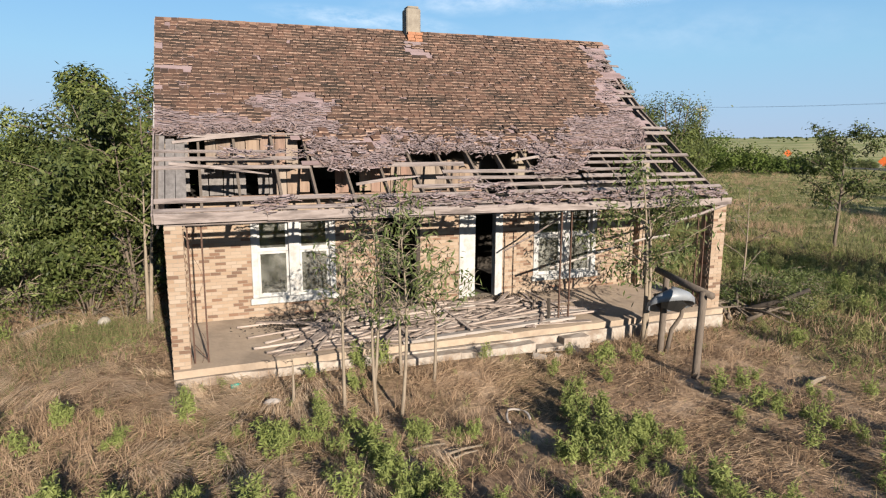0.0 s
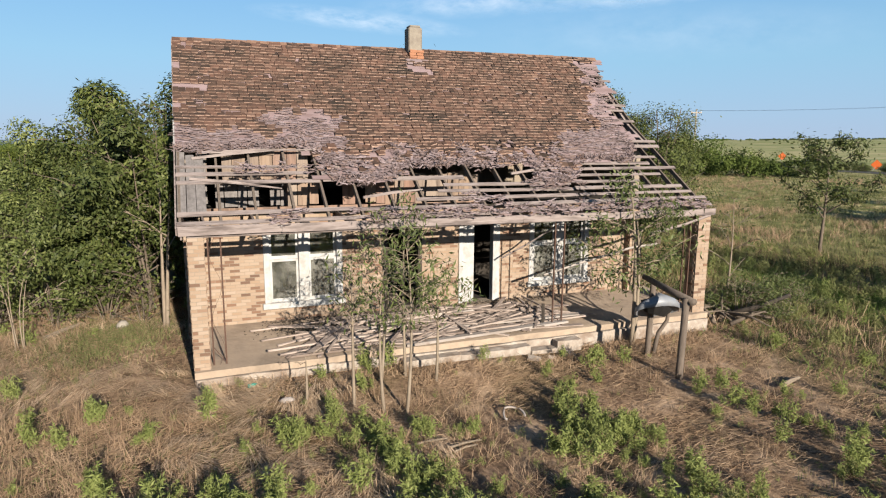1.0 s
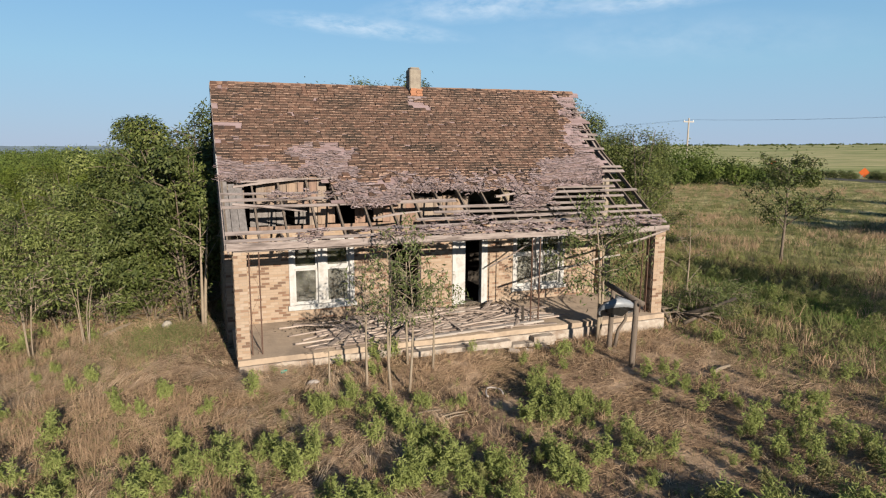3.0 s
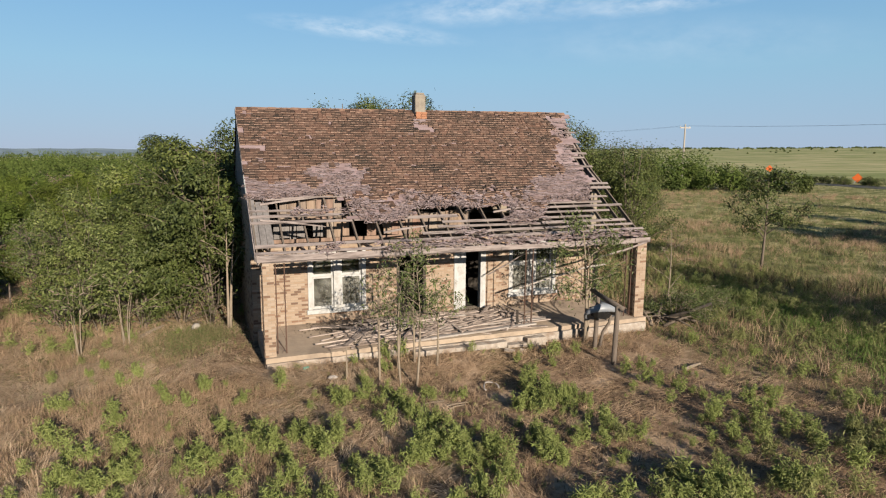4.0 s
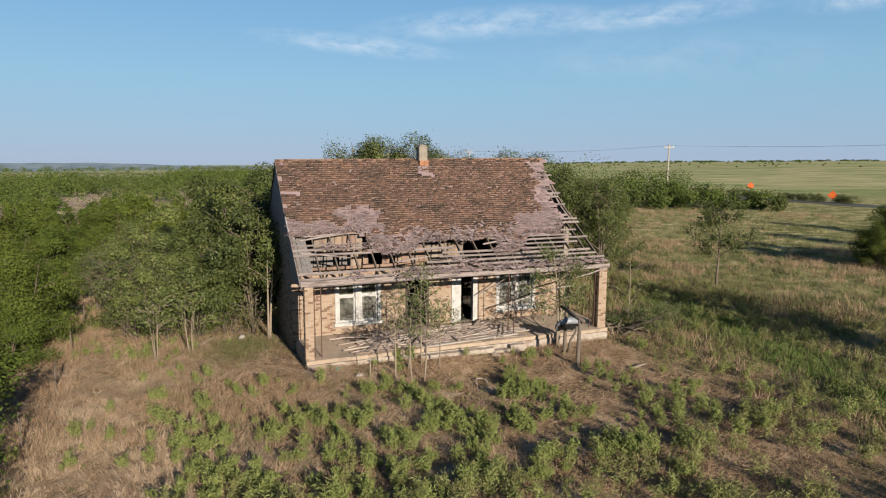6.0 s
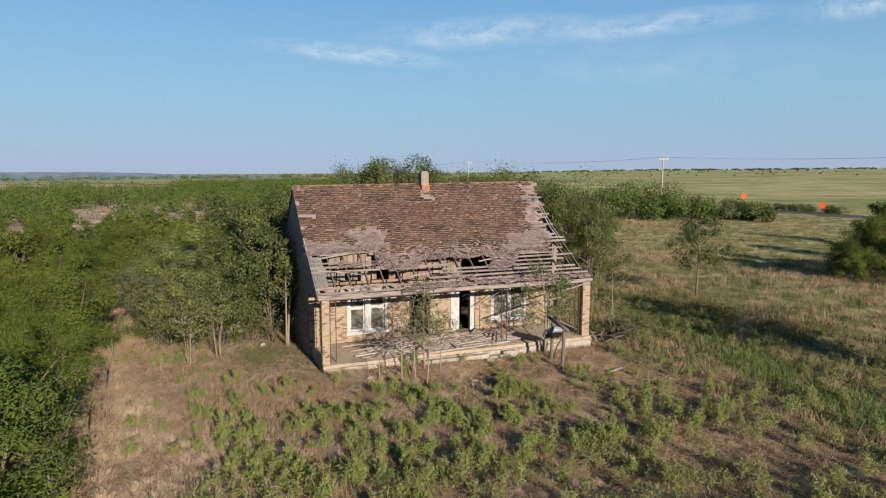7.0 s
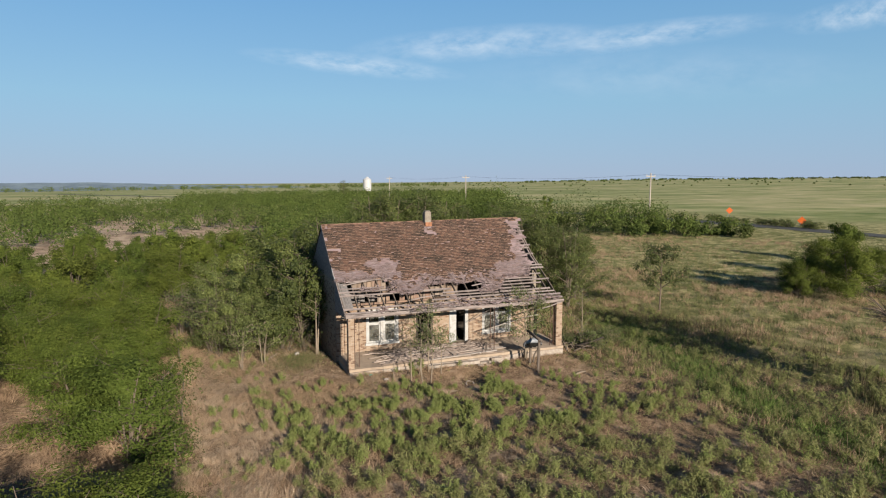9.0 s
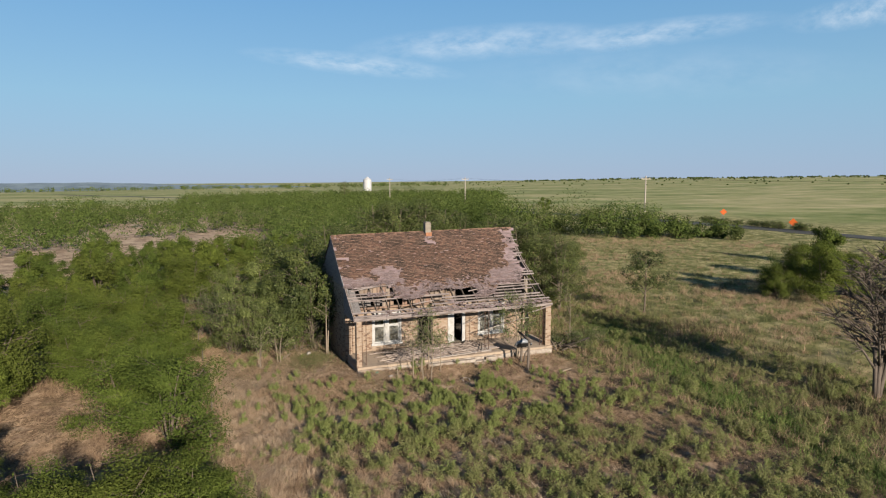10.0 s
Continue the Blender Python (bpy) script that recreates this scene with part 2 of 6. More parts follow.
    "leaf_pale": mat("leaf_pale", [(0.10, 0.135, 0.036), (0.20, 0.235, 0.068)], 2, 0.55, 0.0, pick="island", pick_cols=[(0.055, 0.078, 0.024), (0.15, 0.185, 0.052), (0.34, 0.37, 0.14), (0.10, 0.135, 0.038), (0.22, 0.26, 0.085)], pick_mix=0.75, translucent=0.25, spec=0.2, tone=0.92, vary=[(0.85, 0.86, 0.84), (1.14, 1.12, 1.0)]),
    "leaf_willow": mat("leaf_willow", [(0.115, 0.165, 0.042), (0.22, 0.275, 0.078)], 2, 0.6, 0.0, pick="island", pick_cols=[(0.075, 0.112, 0.034), (0.17, 0.22, 0.066), (0.33, 0.37, 0.14), (0.115, 0.16, 0.05)], pick_mix=0.75, translucent=0.3, spec=0.25),
    "leaf_mesquite": mat("leaf_mesquite", [(0.095, 0.14, 0.028), (0.19, 0.245, 0.05)], 0.9, 0.8, 0.0, pick="island", pick_cols=[(0.075, 0.108, 0.022), (0.155, 0.21, 0.042), (0.235, 0.285, 0.066)], pick_mix=0.5, translucent=0.22, spec=0.06, tone=0.78, vary=[(0.64, 0.68, 0.70), (1.0, 1.0, 0.95), (0.88, 0.80, 0.80), (1.16, 1.1, 1.0)]),
    "leaf_far": mat("leaf_far", [(0.045, 0.074, 0.022), (0.105, 0.15, 0.036), (0.19, 0.235, 0.06)], 0.2, 0.9, 0.0, pick="island", pick_cols=[(0.075, 0.108, 0.028), (0.15, 0.19, 0.05)], pick_mix=0.2, translucent=0.15, spec=0.05, tone=0.84, stain=(0.125, 0.125, 0.06), stain_scale=0.06, stain_amount=0.4),
}


def glass_material():
    m = bpy.data.materials.new("window_glass")
    m.use_nodes = True
    n, l = m.node_tree.nodes, m.node_tree.links
    n.clear()
    out, mixer, gl, tr, fr = (n.new(k) for k in ("ShaderNodeOutputMaterial", "ShaderNodeMixShader", "ShaderNodeBsdfGlossy", "ShaderNodeBsdfTransparent", "ShaderNodeFresnel"))
    gl.inputs["Roughness"].default_value = 0.03
    tr.inputs[0].default_value = (0.75, 0.78, 0.76, 1)
    fr.inputs[0].default_value = 2.2
    l.new(fr.outputs[0], mixer.inputs[0])
    l.new(tr.outputs[0], mixer.inputs[1])
    l.new(gl.outputs[0], mixer.inputs[2])
    dust, dmix, tc, nz, mr = (n.new(k) for k in ("ShaderNodeBsdfDiffuse", "ShaderNodeMixShader", "ShaderNodeTexCoord", "ShaderNodeTexNoise", "ShaderNodeMapRange"))
    dust.inputs[0].default_value = (0.30, 0.29, 0.26, 1)
    nz.inputs["Scale"].default_value, nz.inputs["Detail"].default_value = 2.3, 6
    mr.inputs[1].default_value, mr.inputs[2].default_value, mr.inputs[3].default_value, mr.inputs[4].default_value = 0.35, 0.7, 0.05, 0.26
    l.new(tc.outputs["Object"], nz.inputs[0])
    l.new(nz.outputs[0], mr.inputs[0])
    l.new(mr.outputs[0], dmix.inputs[0])
    l.new(mixer.outputs[0], dmix.inputs[1])
    l.new(dust.outputs[0], dmix.inputs[2])
    l.new(dmix.outputs[0], out.inputs[0])
    return m


M["glass"] = glass_material()


# ---- building tools ----
class Geo:
    """Collects vertices and faces of one mesh."""

    def __init__(self):
        self.v, self.f = [], []

    def add(self, verts, faces):
        k = len(self.v)
        self.v += [tuple(p) for p in verts]
        self.f += [tuple(i + k for i in f) for f in faces]
        return self

    def box(self, x0, x1, y0, y1, z0, z1):
        return self.obox(Matrix.Translation(((x0 + x1) / 2, (y0 + y1) / 2, (z0 + z1) / 2)), x1 - x0, y1 - y0, z1 - z0)

    def obox(self, m, a, b, c, jitter=0.0):
        """A box a x b x c round the pose m, its corners moved a little."""
        j = lambda: rnd.uniform(-jitter, jitter) if jitter else 0.0
        vs = [m @ Vector((sx * a / 2 + j(), sy * b / 2 + j(), sz * c / 2 + j())) for sz in (-1, 1) for sy in (-1, 1) for sx in (-1, 1)]
        return self.add(vs, [(0, 2, 3, 1), (4, 5, 7, 6), (0, 1, 5, 4), (2, 6, 7, 3), (0, 4, 6, 2), (1, 3, 7, 5)])

    def cbox(self, x0, x1, y0, y1, z0, z1, c=0.01):
        """A box with chamfered edges."""
        lo, hi = (x0, y0, z0), (x1, y1, z1)
        vs, idx = [], {}
        for sx in (0, 1):
            for sy in (0, 1):
                for sz in (0, 1):
                    s = (sx, sy, sz)
                    for ax in range(3):
                        p = [(hi[i] if s[i] else lo[i]) if i == ax else (hi[i] - c if s[i] else lo[i] + c) for i in range(3)]
                        idx[(s, ax)] = len(vs)
                        vs.append(p)
        fs = []
        for ax in range(3):
            u, w = (ax + 1) % 3, (ax + 2) % 3
            for s in (0, 1):
                q = []
                for a, b in ((0, 0), (1, 0), (1, 1), (0, 1)):
                    k = [0, 0, 0]
                    k[ax], k[u], k[w] = s, a, b
                    q.append(idx[(tuple(k), ax)])
                fs.append(q if s else q[::-1])
            for a in (0, 1):
                for b in (0, 1):
                    k0, k1 = [0, 0, 0], [0, 0, 0]
                    k0[u] = k1[u] = a
                    k0[w] = k1[w] = b
                    k0[ax], k1[ax] = 0, 1
                    k0, k1 = tuple(k0), tuple(k1)
                    q = [idx[(k0, u)], idx[(k1, u)], idx[(k1, w)], idx[(k0, w)]]
                    fs.append(q if a == b else q[::-1])
        for s in [(a, b, c2) for a in (0, 1) for b in (0, 1) for c2 in (0, 1)]:
            t = [idx[(s, 0)], idx[(s, 1)], idx[(s, 2)]]
            fs.append(t if sum(s) % 2 else t[::-1])
        return self.add(vs, fs)

    def sliver(self, m, a, b, c, curl):
        """A thin strip a long and b wide, bent up or down along its length, with ragged ends."""
        st = [m @ Vector((a * (u - 0.5), sy * b / 2 * rnd.uniform(0.35, 1.1), curl * (2 * u - 1) ** 2 + sz * c / 2)) for u in (0, 0.4, 0.7, 1) for sz in (-1, 1) for sy in (-1, 1)]
        fs = [(0, 1, 3, 2), (12, 14, 15, 13)]
        for k in (0, 4, 8):
            fs += [(k, k + 4, k + 5, k + 1), (k + 2, k + 3, k + 7, k + 6), (k, k + 2, k + 6, k + 4), (k + 1, k + 5, k + 7, k + 3)]
        return self.add(st, fs)

    def tube(self, pts, radii, n=6):
        pts = [Vector(p) for p in pts]
        rings = []
        for i, p in enumerate(pts):
            d = (pts[min(i + 1, len(pts) - 1)] - pts[max(i - 1, 0)]).normalized()
            a = d.orthogonal().normalized()
            b = d.cross(a)
            rings.append([p + (a * math.cos(t) + b * math.sin(t)) * radii[i] for t in (2 * math.pi * k / n for k in range(n))])
        vs = [q for r in rings for q in r]
        fs = [(i * n + k, i * n + (k + 1) % n, (i + 1) * n + (k + 1) % n, (i + 1) * n + k) for i in range(len(pts) - 1) for k in range(n)]
        fs += [tuple(range(n))[::-1], tuple((len(pts) - 1) * n + k for k in range(n))]
        return self.add(vs, fs)

    def mesh(self, name, base=(0, 0, 0), smooth=False):
        me = bpy.data.meshes.new(name)
        b = Vector(base)
        me.from_pydata([Vector(p) - b for p in self.v], [], self.f)
        if smooth:
            me.shade_smooth()
        return me


def thing(name, at=(0, 0, 0), label="", category="", group="", kind=""):
    root = new(name)
    root.location = at
    root.empty_display_size = 0.2
    return tagged(root, label, category, group, kind)


def welded(me):
    bm = bmesh.new()
    bm.from_mesh(me)
    bmesh.ops.remove_doubles(bm, verts=bm.verts, dist=0.0005)
    bm.to_mesh(me)
    bm.free()


def part(name, geo, material, parent, label="", smooth=False, kind=""):
    """One mesh under a thing or a part; geo is in world places, or in the thing's own when it stands at the origin."""
    base = Vector((0, 0, 0))
    p = parent
    while p is not None:
        base += p.location
        p = p.parent
    me = geo.mesh(name, base, smooth)
    me.materials.append(material)
    ob = new(name, me)
    ob.parent = parent
    return tagged(ob, label, kind=kind)


def solo(name, geo, material, at, label, category, group="", kind="", smooth=False):
    me = geo.mesh(name, at, smooth)
    me.materials.append(material)
    ob = new(name, me)
    ob.location = at
    return tagged(ob, label, category, group, kind)


def quads_mesh(name, verts, material, per=4):
    """A mesh of loose faces with per corners each, from an array of vertices."""
    nv = len(verts)
    nf = nv // per
    me = bpy.data.meshes.new(name)
    me.vertices.add(nv)
    me.vertices.foreach_set("co", np.asarray(verts, dtype=np.float32).ravel())
    me.loops.add(nv)
    me.loops.foreach_set("vertex_index", np.arange(nv, dtype=np.int32))
    me.polygons.add(nf)
    me.polygons.foreach_set("loop_start", np.arange(0, nv, per, dtype=np.int32))
    me.update(calc_edges=True)
    me.materials.append(material)
    return me


def unit(a):
    return a / np.maximum(np.linalg.norm(a, axis=-1, keepdims=True), 1e-9)


def leaves(centres, length, width, r, droop=0.3, spread=1.0, out=None):
    """A rhombic leaf at each centre, turned at random, hanging by droop; out: the way that each leaf's face tends to look."""
    n = len(centres)
    d = r.normal(size=(n, 3)) * spread
    d[:, 2] -= droop
    if out is None:
        d = unit(d)
        s = unit(np.cross(d, r.normal(size=(n, 3))))
    else:
        face = unit(out + r.normal(size=(n, 3)) * 0.38)
        d = unit(d - face * np.sum(d * face, axis=1, keepdims=True))
        s = np.cross(face, d)
    k = r.uniform(0.6, 1.25, (n, 1))
    ln, wd = length * k, width * k
    mid = centres + d * ln * 0.45
    v = np.stack([centres, mid + s * wd / 2, centres + d * ln, mid - s * wd / 2], axis=1)
    return v.reshape(-1, 3)


def blades(base, height, width, r, lean=0.4, two=False):
    """A thin triangle or bent blade of grass from each base point."""
    n = len(base)
    a = r.uniform(0, 2 * np.pi, n)
    side = np.stack([np.cos(a), np.sin(a), np.zeros(n)], 1) * (width / 2)
    b = r.uniform(0, 2 * np.pi, n)
    h = (height * r.uniform(0.5, 1.2, n))[:, None]
    out = np.stack([np.cos(b), np.sin(b), np.zeros(n)], 1) * h * np.abs(r.normal(0, lean, n))[:, None]
    tip = base + out + np.array([0, 0, 1.0]) * h
    return np.stack([base - side, base + side, tip], 1).reshape(-1, 3)


def lying(base, length, width, r):
    """Long flattened straws that follow slow swirls over the ground."""
    n = len(base)
    a = -0.35 + 1.5 * fbm(base[:, 0], base[:, 1], 0.35) + 1.1 * fbm(base[:, 1], base[:, 0], 1.1) + r.normal(0, 0.8, n)
    ln = length * r.uniform(0.4, 1.2, n)
    d = np.stack([np.cos(a), np.sin(a), np.zeros(n)], 1)
    turn = r.uniform(0.2, 2.6, n)
    side = np.stack([-np.sin(a) * np.cos(turn), np.cos(a) * np.cos(turn), np.sin(turn)], 1) * (width / 2)
    tip = base + d * ln[:, None]
    tip[:, 2] = ground_z(tip[:, 0], tip[:, 1]) + r.uniform(0.01, 0.2, n)
    lift = np.zeros((n, 3))
    lift[:, 2] = r.uniform(0.015, 0.08, n)
    return np.stack([base - side + lift, base + side + lift, tip], 1).reshape(-1, 3)


def lodged(base, each, length, width, r):
    """Tufts of long grass that lean over and lie down one way, each blade in two bends."""
    n = len(base) * each
    b = np.repeat(base, each, 0)
    a0 = -0.2 + 4.5 * fbm(base[:, 0], base[:, 1], 0.3) + r.normal(0, 0.3, len(base))
    a = np.repeat(a0, each) + r.normal(0, 0.36, n)
    b[:, :2] += r.normal(size=(n, 2)) * 0.07
    ln = np.repeat(length * r.uniform(0.6, 1.25, len(base)), each) * r.uniform(0.55, 1.1, n)
    d = np.stack([np.cos(a), np.sin(a), np.zeros(n)], 1)
    side = np.stack([-np.sin(a), np.cos(a), np.zeros(n)], 1) * (width / 2)
    up = np.array([0, 0, 1.0])
    arch = r.uniform(0.05, 0.26, n)
    mid = b + d * (ln * 0.38)[:, None] + up * (ln * arch)[:, None]
    tip = b + d * ln[:, None]
    tip[:, 2] = ground_z(tip[:, 0], tip[:, 1]) + ln * arch * r.uniform(0.1, 0.9, n)
    return np.stack([b - side, b + side, mid + side, b - side, mid + side, mid - side, mid - side, mid + side, tip], 1).reshape(-1, 3)


# ---- ground ----
def lattice(ix, iy):
    h = (ix.astype(np.int64) * 374761393 + iy.astype(np.int64) * 668265263) & 0x7FFFFFFF
    h = ((h ^ (h >> 13)) * 1274126177) & 0x7FFFFFFF
    return ((h ^ (h >> 16)) & 0xFFFF) / 32767.5 - 1.0


def value_noise(x, y):
    ix, iy = np.floor(x), np.floor(y)
    fx, fy = x - ix, y - iy
    fx, fy = fx * fx * (3 - 2 * fx), fy * fy * (3 - 2 * fy)
    a, b, c, d = lattice(ix, iy), lattice(ix + 1, iy), lattice(ix, iy + 1), lattice(ix + 1, iy + 1)
    return (a * (1 - fx) + b * fx) * (1 - fy) + (c * (1 - fx) + d * fx) * fy


def fbm(x, y, s):
    """Smooth uneven noise, about -1 to 1, with s lumps or so to the metre over three."""
    x, y = np.asarray(x, float) * s * 0.5, np.asarray(y, float) * s * 0.5
    return 1.1 * (0.62 * value_noise(x * 0.9 + y * 0.35, y * 0.9 - x * 0.35) + 0.33 * value_noise(x * 2.1 + 31.7, y * 2.1 - 8.3) + 0.17 * value_noise(x * 4.3 - 11.1, y * 4.3 + 4.9))


def smooth(a, b, x):
    t = np.clip((x - a) / (b - a), 0, 1)
    return t * t * (3 - 2 * t)


def ground_z(x, y):
    x, y = np.asarray(x, float), np.asarray(y, float)
    d = np.hypot(x - 6, y)
    a = np.degrees(np.arctan2(x, np.maximum(y, 1.0)))
    far = np.where(y > 0, np.interp(a, [-40, -13, 10, 22, 40, 57, 80], [-22, -21, -10, 0, 15, 21, 19]), 0.0)
    lumps = (0.10 * fbm(x, y, 0.45) + 0.05 * fbm(x, y, 1.3)) * smooth(12, 20, x) * smooth(160, 60, d)
    roll = lumps + far * smooth(120, 2300, d) + fbm(x, y, 0.006) * 0.9 * smooth(150, 900, d)
    bumps = (0.065 * fbm(x, y, 0.6) + 0.07 * fbm(x + 3, y, 1.9) + 0.03 * fbm(y, x, 4.3)) * smooth(0.6, 3.0, np.maximum(np.maximum(-x - 0.2, x - 12.0), np.maximum(-y - 0.4, y - 8.5)) + 0.6)
    berm = 0.14 * smooth(9.0, 4.5, x) * smooth(-2.8, -1.6, x) * smooth(-2.4, -0.5, y) * smooth(6.0, 2.5, y)
    return -0.13 + bumps + roll + berm


def axis(near, far):
    a = list(np.arange(-near, near + 0.01, 0.4))
    step = 0.4
    while a[-1] < far:
        step *= 1.12
        a.append(a[-1] + step)
    pos = [p for p in a if p > near]
    return np.array([-p for p in pos[::-1]] + a)


gx, gy = axis(26, 4600) + 6, axis(26, 4600)
GX, GY = np.meshgrid(gx, gy)
gv = np.stack([GX, GY, ground_z(GX, GY)], -1).reshape(-1, 3)
nx, ny = len(gx), len(gy)
ii = (np.arange(ny - 1)[:, None] * nx + np.arange(nx - 1)[None, :]).ravel()
gme = bpy.data.meshes.new("ground")
gme.from_pydata(gv.tolist(), [], np.stack([ii, ii + 1, ii + nx + 1, ii + nx], 1).tolist())
gme.shade_smooth()


def ground_material():
    m = bpy.data.materials.new("prairie_ground")
    m.use_nodes = True
    n, l = m.node_tree.nodes, m.node_tree.links
    b = n["Principled BSDF"]
    b.inputs["Roughness"].default_value, b.inputs["Specular IOR Level"].default_value = 0.95, 0.1
    tc = n.new("ShaderNodeTexCoord")

    def nz(s, detail=6.0, stretch=(1, 1, 1)):
        mp = n.new("ShaderNodeMapping")
        mp.inputs["Scale"].default_value = stretch
        l.new(tc.outputs["Object"], mp.inputs[0])
        t = n.new("ShaderNodeTexNoise")
        t.inputs["Scale"].default_value, t.inputs["Detail"].default_value, t.inputs["Roughness"].default_value = s, detail, 0.68
        l.new(mp.outputs[0], t.inputs[0])
        return t.outputs[0]

    def ramp(fac, stops):
        r = n.new("ShaderNodeValToRGB")
        while len(r.color_ramp.elements) < len(stops):
            r.color_ramp.elements.new(0.5)
        for e, (p, c) in zip(r.color_ramp.elements, stops):
            e.position, e.color = p, (*(0.61 * v for v in c), 1)
        l.new(fac, r.inputs[0])
        return r.outputs[0]

    def span(v, a, c):
        k = n.new("ShaderNodeMapRange")
        k.interpolation_type = "SMOOTHSTEP"
        k.inputs[1].default_value, k.inputs[2].default_value = a, c
        l.new(v, k.inputs[0])
        return k.outputs[0]

    def mix(fac, a, c):
        x = n.new("ShaderNodeMix")
        x.data_type = "RGBA"
        l.new(fac, x.inputs[0])
        l.new(a, x.inputs[6])
        l.new(c, x.inputs[7])
        return x.outputs[2]

    def math_(op, a, c):
        x = n.new("ShaderNodeMath")
        x.operation = op
        x.use_clamp = True
        for i, v in enumerate((a, c)):
            if isinstance(v, float):
                x.inputs[i].default_value = v
            else:
                l.new(v, x.inputs[i])
        return x.outputs[0]

    sx = n.new("ShaderNodeSeparateXYZ")
    l.new(tc.outputs["Object"], sx.inputs[0])
    straw = ramp(nz(9.0), [(0.30, (0.075, 0.048, 0.031)), (0.44, (0.20, 0.13, 0.08)), (0.60, (0.40, 0.272, 0.168)), (0.77, (0.60, 0.43, 0.28))])
    green = ramp(nz(6.0), [(0.3, (0.10, 0.082, 0.038)), (0.5, (0.21, 0.165, 0.08)), (0.7, (0.39, 0.295, 0.16))])
    pasture = ramp(nz(0.45, 10.0), [(0.38, (0.11, 0.13, 0.038)), (0.48, (0.28, 0.27, 0.105)), (0.58, (0.56, 0.475, 0.235))])
    field = ramp(nz(0.011, 4.0, (0.5, 1.6, 1)), [(0.40, (0.15, 0.215, 0.062)), (0.48, (0.28, 0.325, 0.122)), (0.56, (0.56, 0.49, 0.265))])
    to_green = math_("ADD", math_("MULTIPLY", span(nz(0.22, 4.0), 0.50, 0.66), 0.45), span(sx.outputs[0], 9.0, 17.0))
    worn = ramp(nz(1.1, 7.0), [(0.36, (0.11, 0.071, 0.047)), (0.47, (0.26, 0.168, 0.11)), (0.56, (0.44, 0.302, 0.196)), (0.66, (0.62, 0.455, 0.31))])
    straw = mix(span(nz(0.55, 5.0), 0.42, 0.6), straw, worn)
    c = mix(to_green, straw, green)
    c = mix(span(sx.outputs[0], 15.0, 34.0), c, pasture)
    c = mix(math_("MULTIPLY", span(sx.outputs[1], 20.0, 45.0), span(sx.outputs[0], 2.0, 20.0)), c, pasture)
    tan = ramp(nz(0.5, 8.0), [(0.36, (0.28, 0.19, 0.13)), (0.5, (0.52, 0.375, 0.255)), (0.62, (0.74, 0.57, 0.40))])
    c = mix(math_("MULTIPLY", span(sx.outputs[1], 26.0, 40.0), math_("SUBTRACT", 1.0, span(sx.outputs[0], -6.0, 14.0))), c, tan)
    far_r = math_("ADD", span(sx.outputs[0], 116.0, 150.0), span(sx.outputs[1], 150.0, 300.0))
    grain = n.new("ShaderNodeMix")
    grain.data_type = "RGBA"
    grain.inputs[0].default_value = 0.5
    l.new(field, grain.inputs[6])
    l.new(ramp(nz(0.05, 8.0), [(0.38, (0.17, 0.21, 0.06)), (0.5, (0.37, 0.37, 0.145)), (0.62, (0.64, 0.54, 0.29))]), grain.inputs[7])
    c = mix(far_r, c, grain.outputs[2])
    l.new(c, b.inputs["Base Color"])
    bp = n.new("ShaderNodeBump")
    bp.inputs["Strength"].default_value, bp.inputs["Distance"].default_value = 0.6, 0.06
    l.new(nz(14.0), bp.inputs["Height"])
    l.new(bp.outputs[0], b.inputs["Normal"])
    return m


gme.materials.append(ground_material())
ground = tagged(new("ground", gme), "dry straw and green prairie ground reaching the horizon", "ground", kind="structure")


def strip(name, xs, ys, half, lift, material, label):
    """A road that lies on the ground along a line of points."""
    g = Geo()
    for i, (x, y) in enumerate(zip(xs, ys)):
        i0, i1 = max(i - 1, 0), min(i + 1, len(xs) - 1)
        d = Vector((xs[i1] - xs[i0], ys[i1] - ys[i0], 0)).normalized()
        for s in (-1, 1):
            px, py = x - d.y * half * s, y + d.x * half * s
            g.v.append((px, py, float(ground_z(px, py)) + lift))
            g.v.append((px - d.y * 0.3 * s, py + d.x * 0.3 * s, float(ground_z(px, py)) - 0.1))
        if i:
            k = 4 * i
            g.f += [(k - 4, k - 2, k + 2, k), (k - 3, k - 4, k, k + 1), (k - 2, k - 1, k + 3, k + 2)]
    return solo(name, g, material, (0, 0, 0), label, "road", kind="structure")


ry = np.concatenate([np.arange(-120, 240, 6.0), np.arange(240, 620, 20.0)])
rx = 104.2 - 0.00165 * np.clip(ry - 60, 0, 140) ** 2 - 0.46 * np.maximum(ry - 200, 0)
strip("road", rx, ry, 3.2, 0.12, M["asphalt"], "grey asphalt country road crossing the pasture")


# ---- farmhouse ----
house = thing("farmhouse", (0, 0, 0), "abandoned tan brick farmhouse with a collapsing shingle roof", "house")
RIDGE, KNEE, EAVE = Vector((0, 5.2, 6.91)), Vector((0, 2.9, 5.03)), Vector((0, -0.1, 2.95))
L1, L2 = (KNEE - RIDGE).length, (EAVE - KNEE).length
D1, D2 = (KNEE - RIDGE).normalized(), (EAVE - KNEE).normalized()
N1, N2 = Vector((0, D1.z, -D1.y)), Vector((0, D2.z, -D2.y))
if N1.z < 0:
    N1, N2 = -N1, -N2
X0, X1 = -0.14, 11.86
LV = L1 + L2


def sag(x):
    """The ridge has settled towards one gable."""
    return 0.0125 * (x - 5.9)


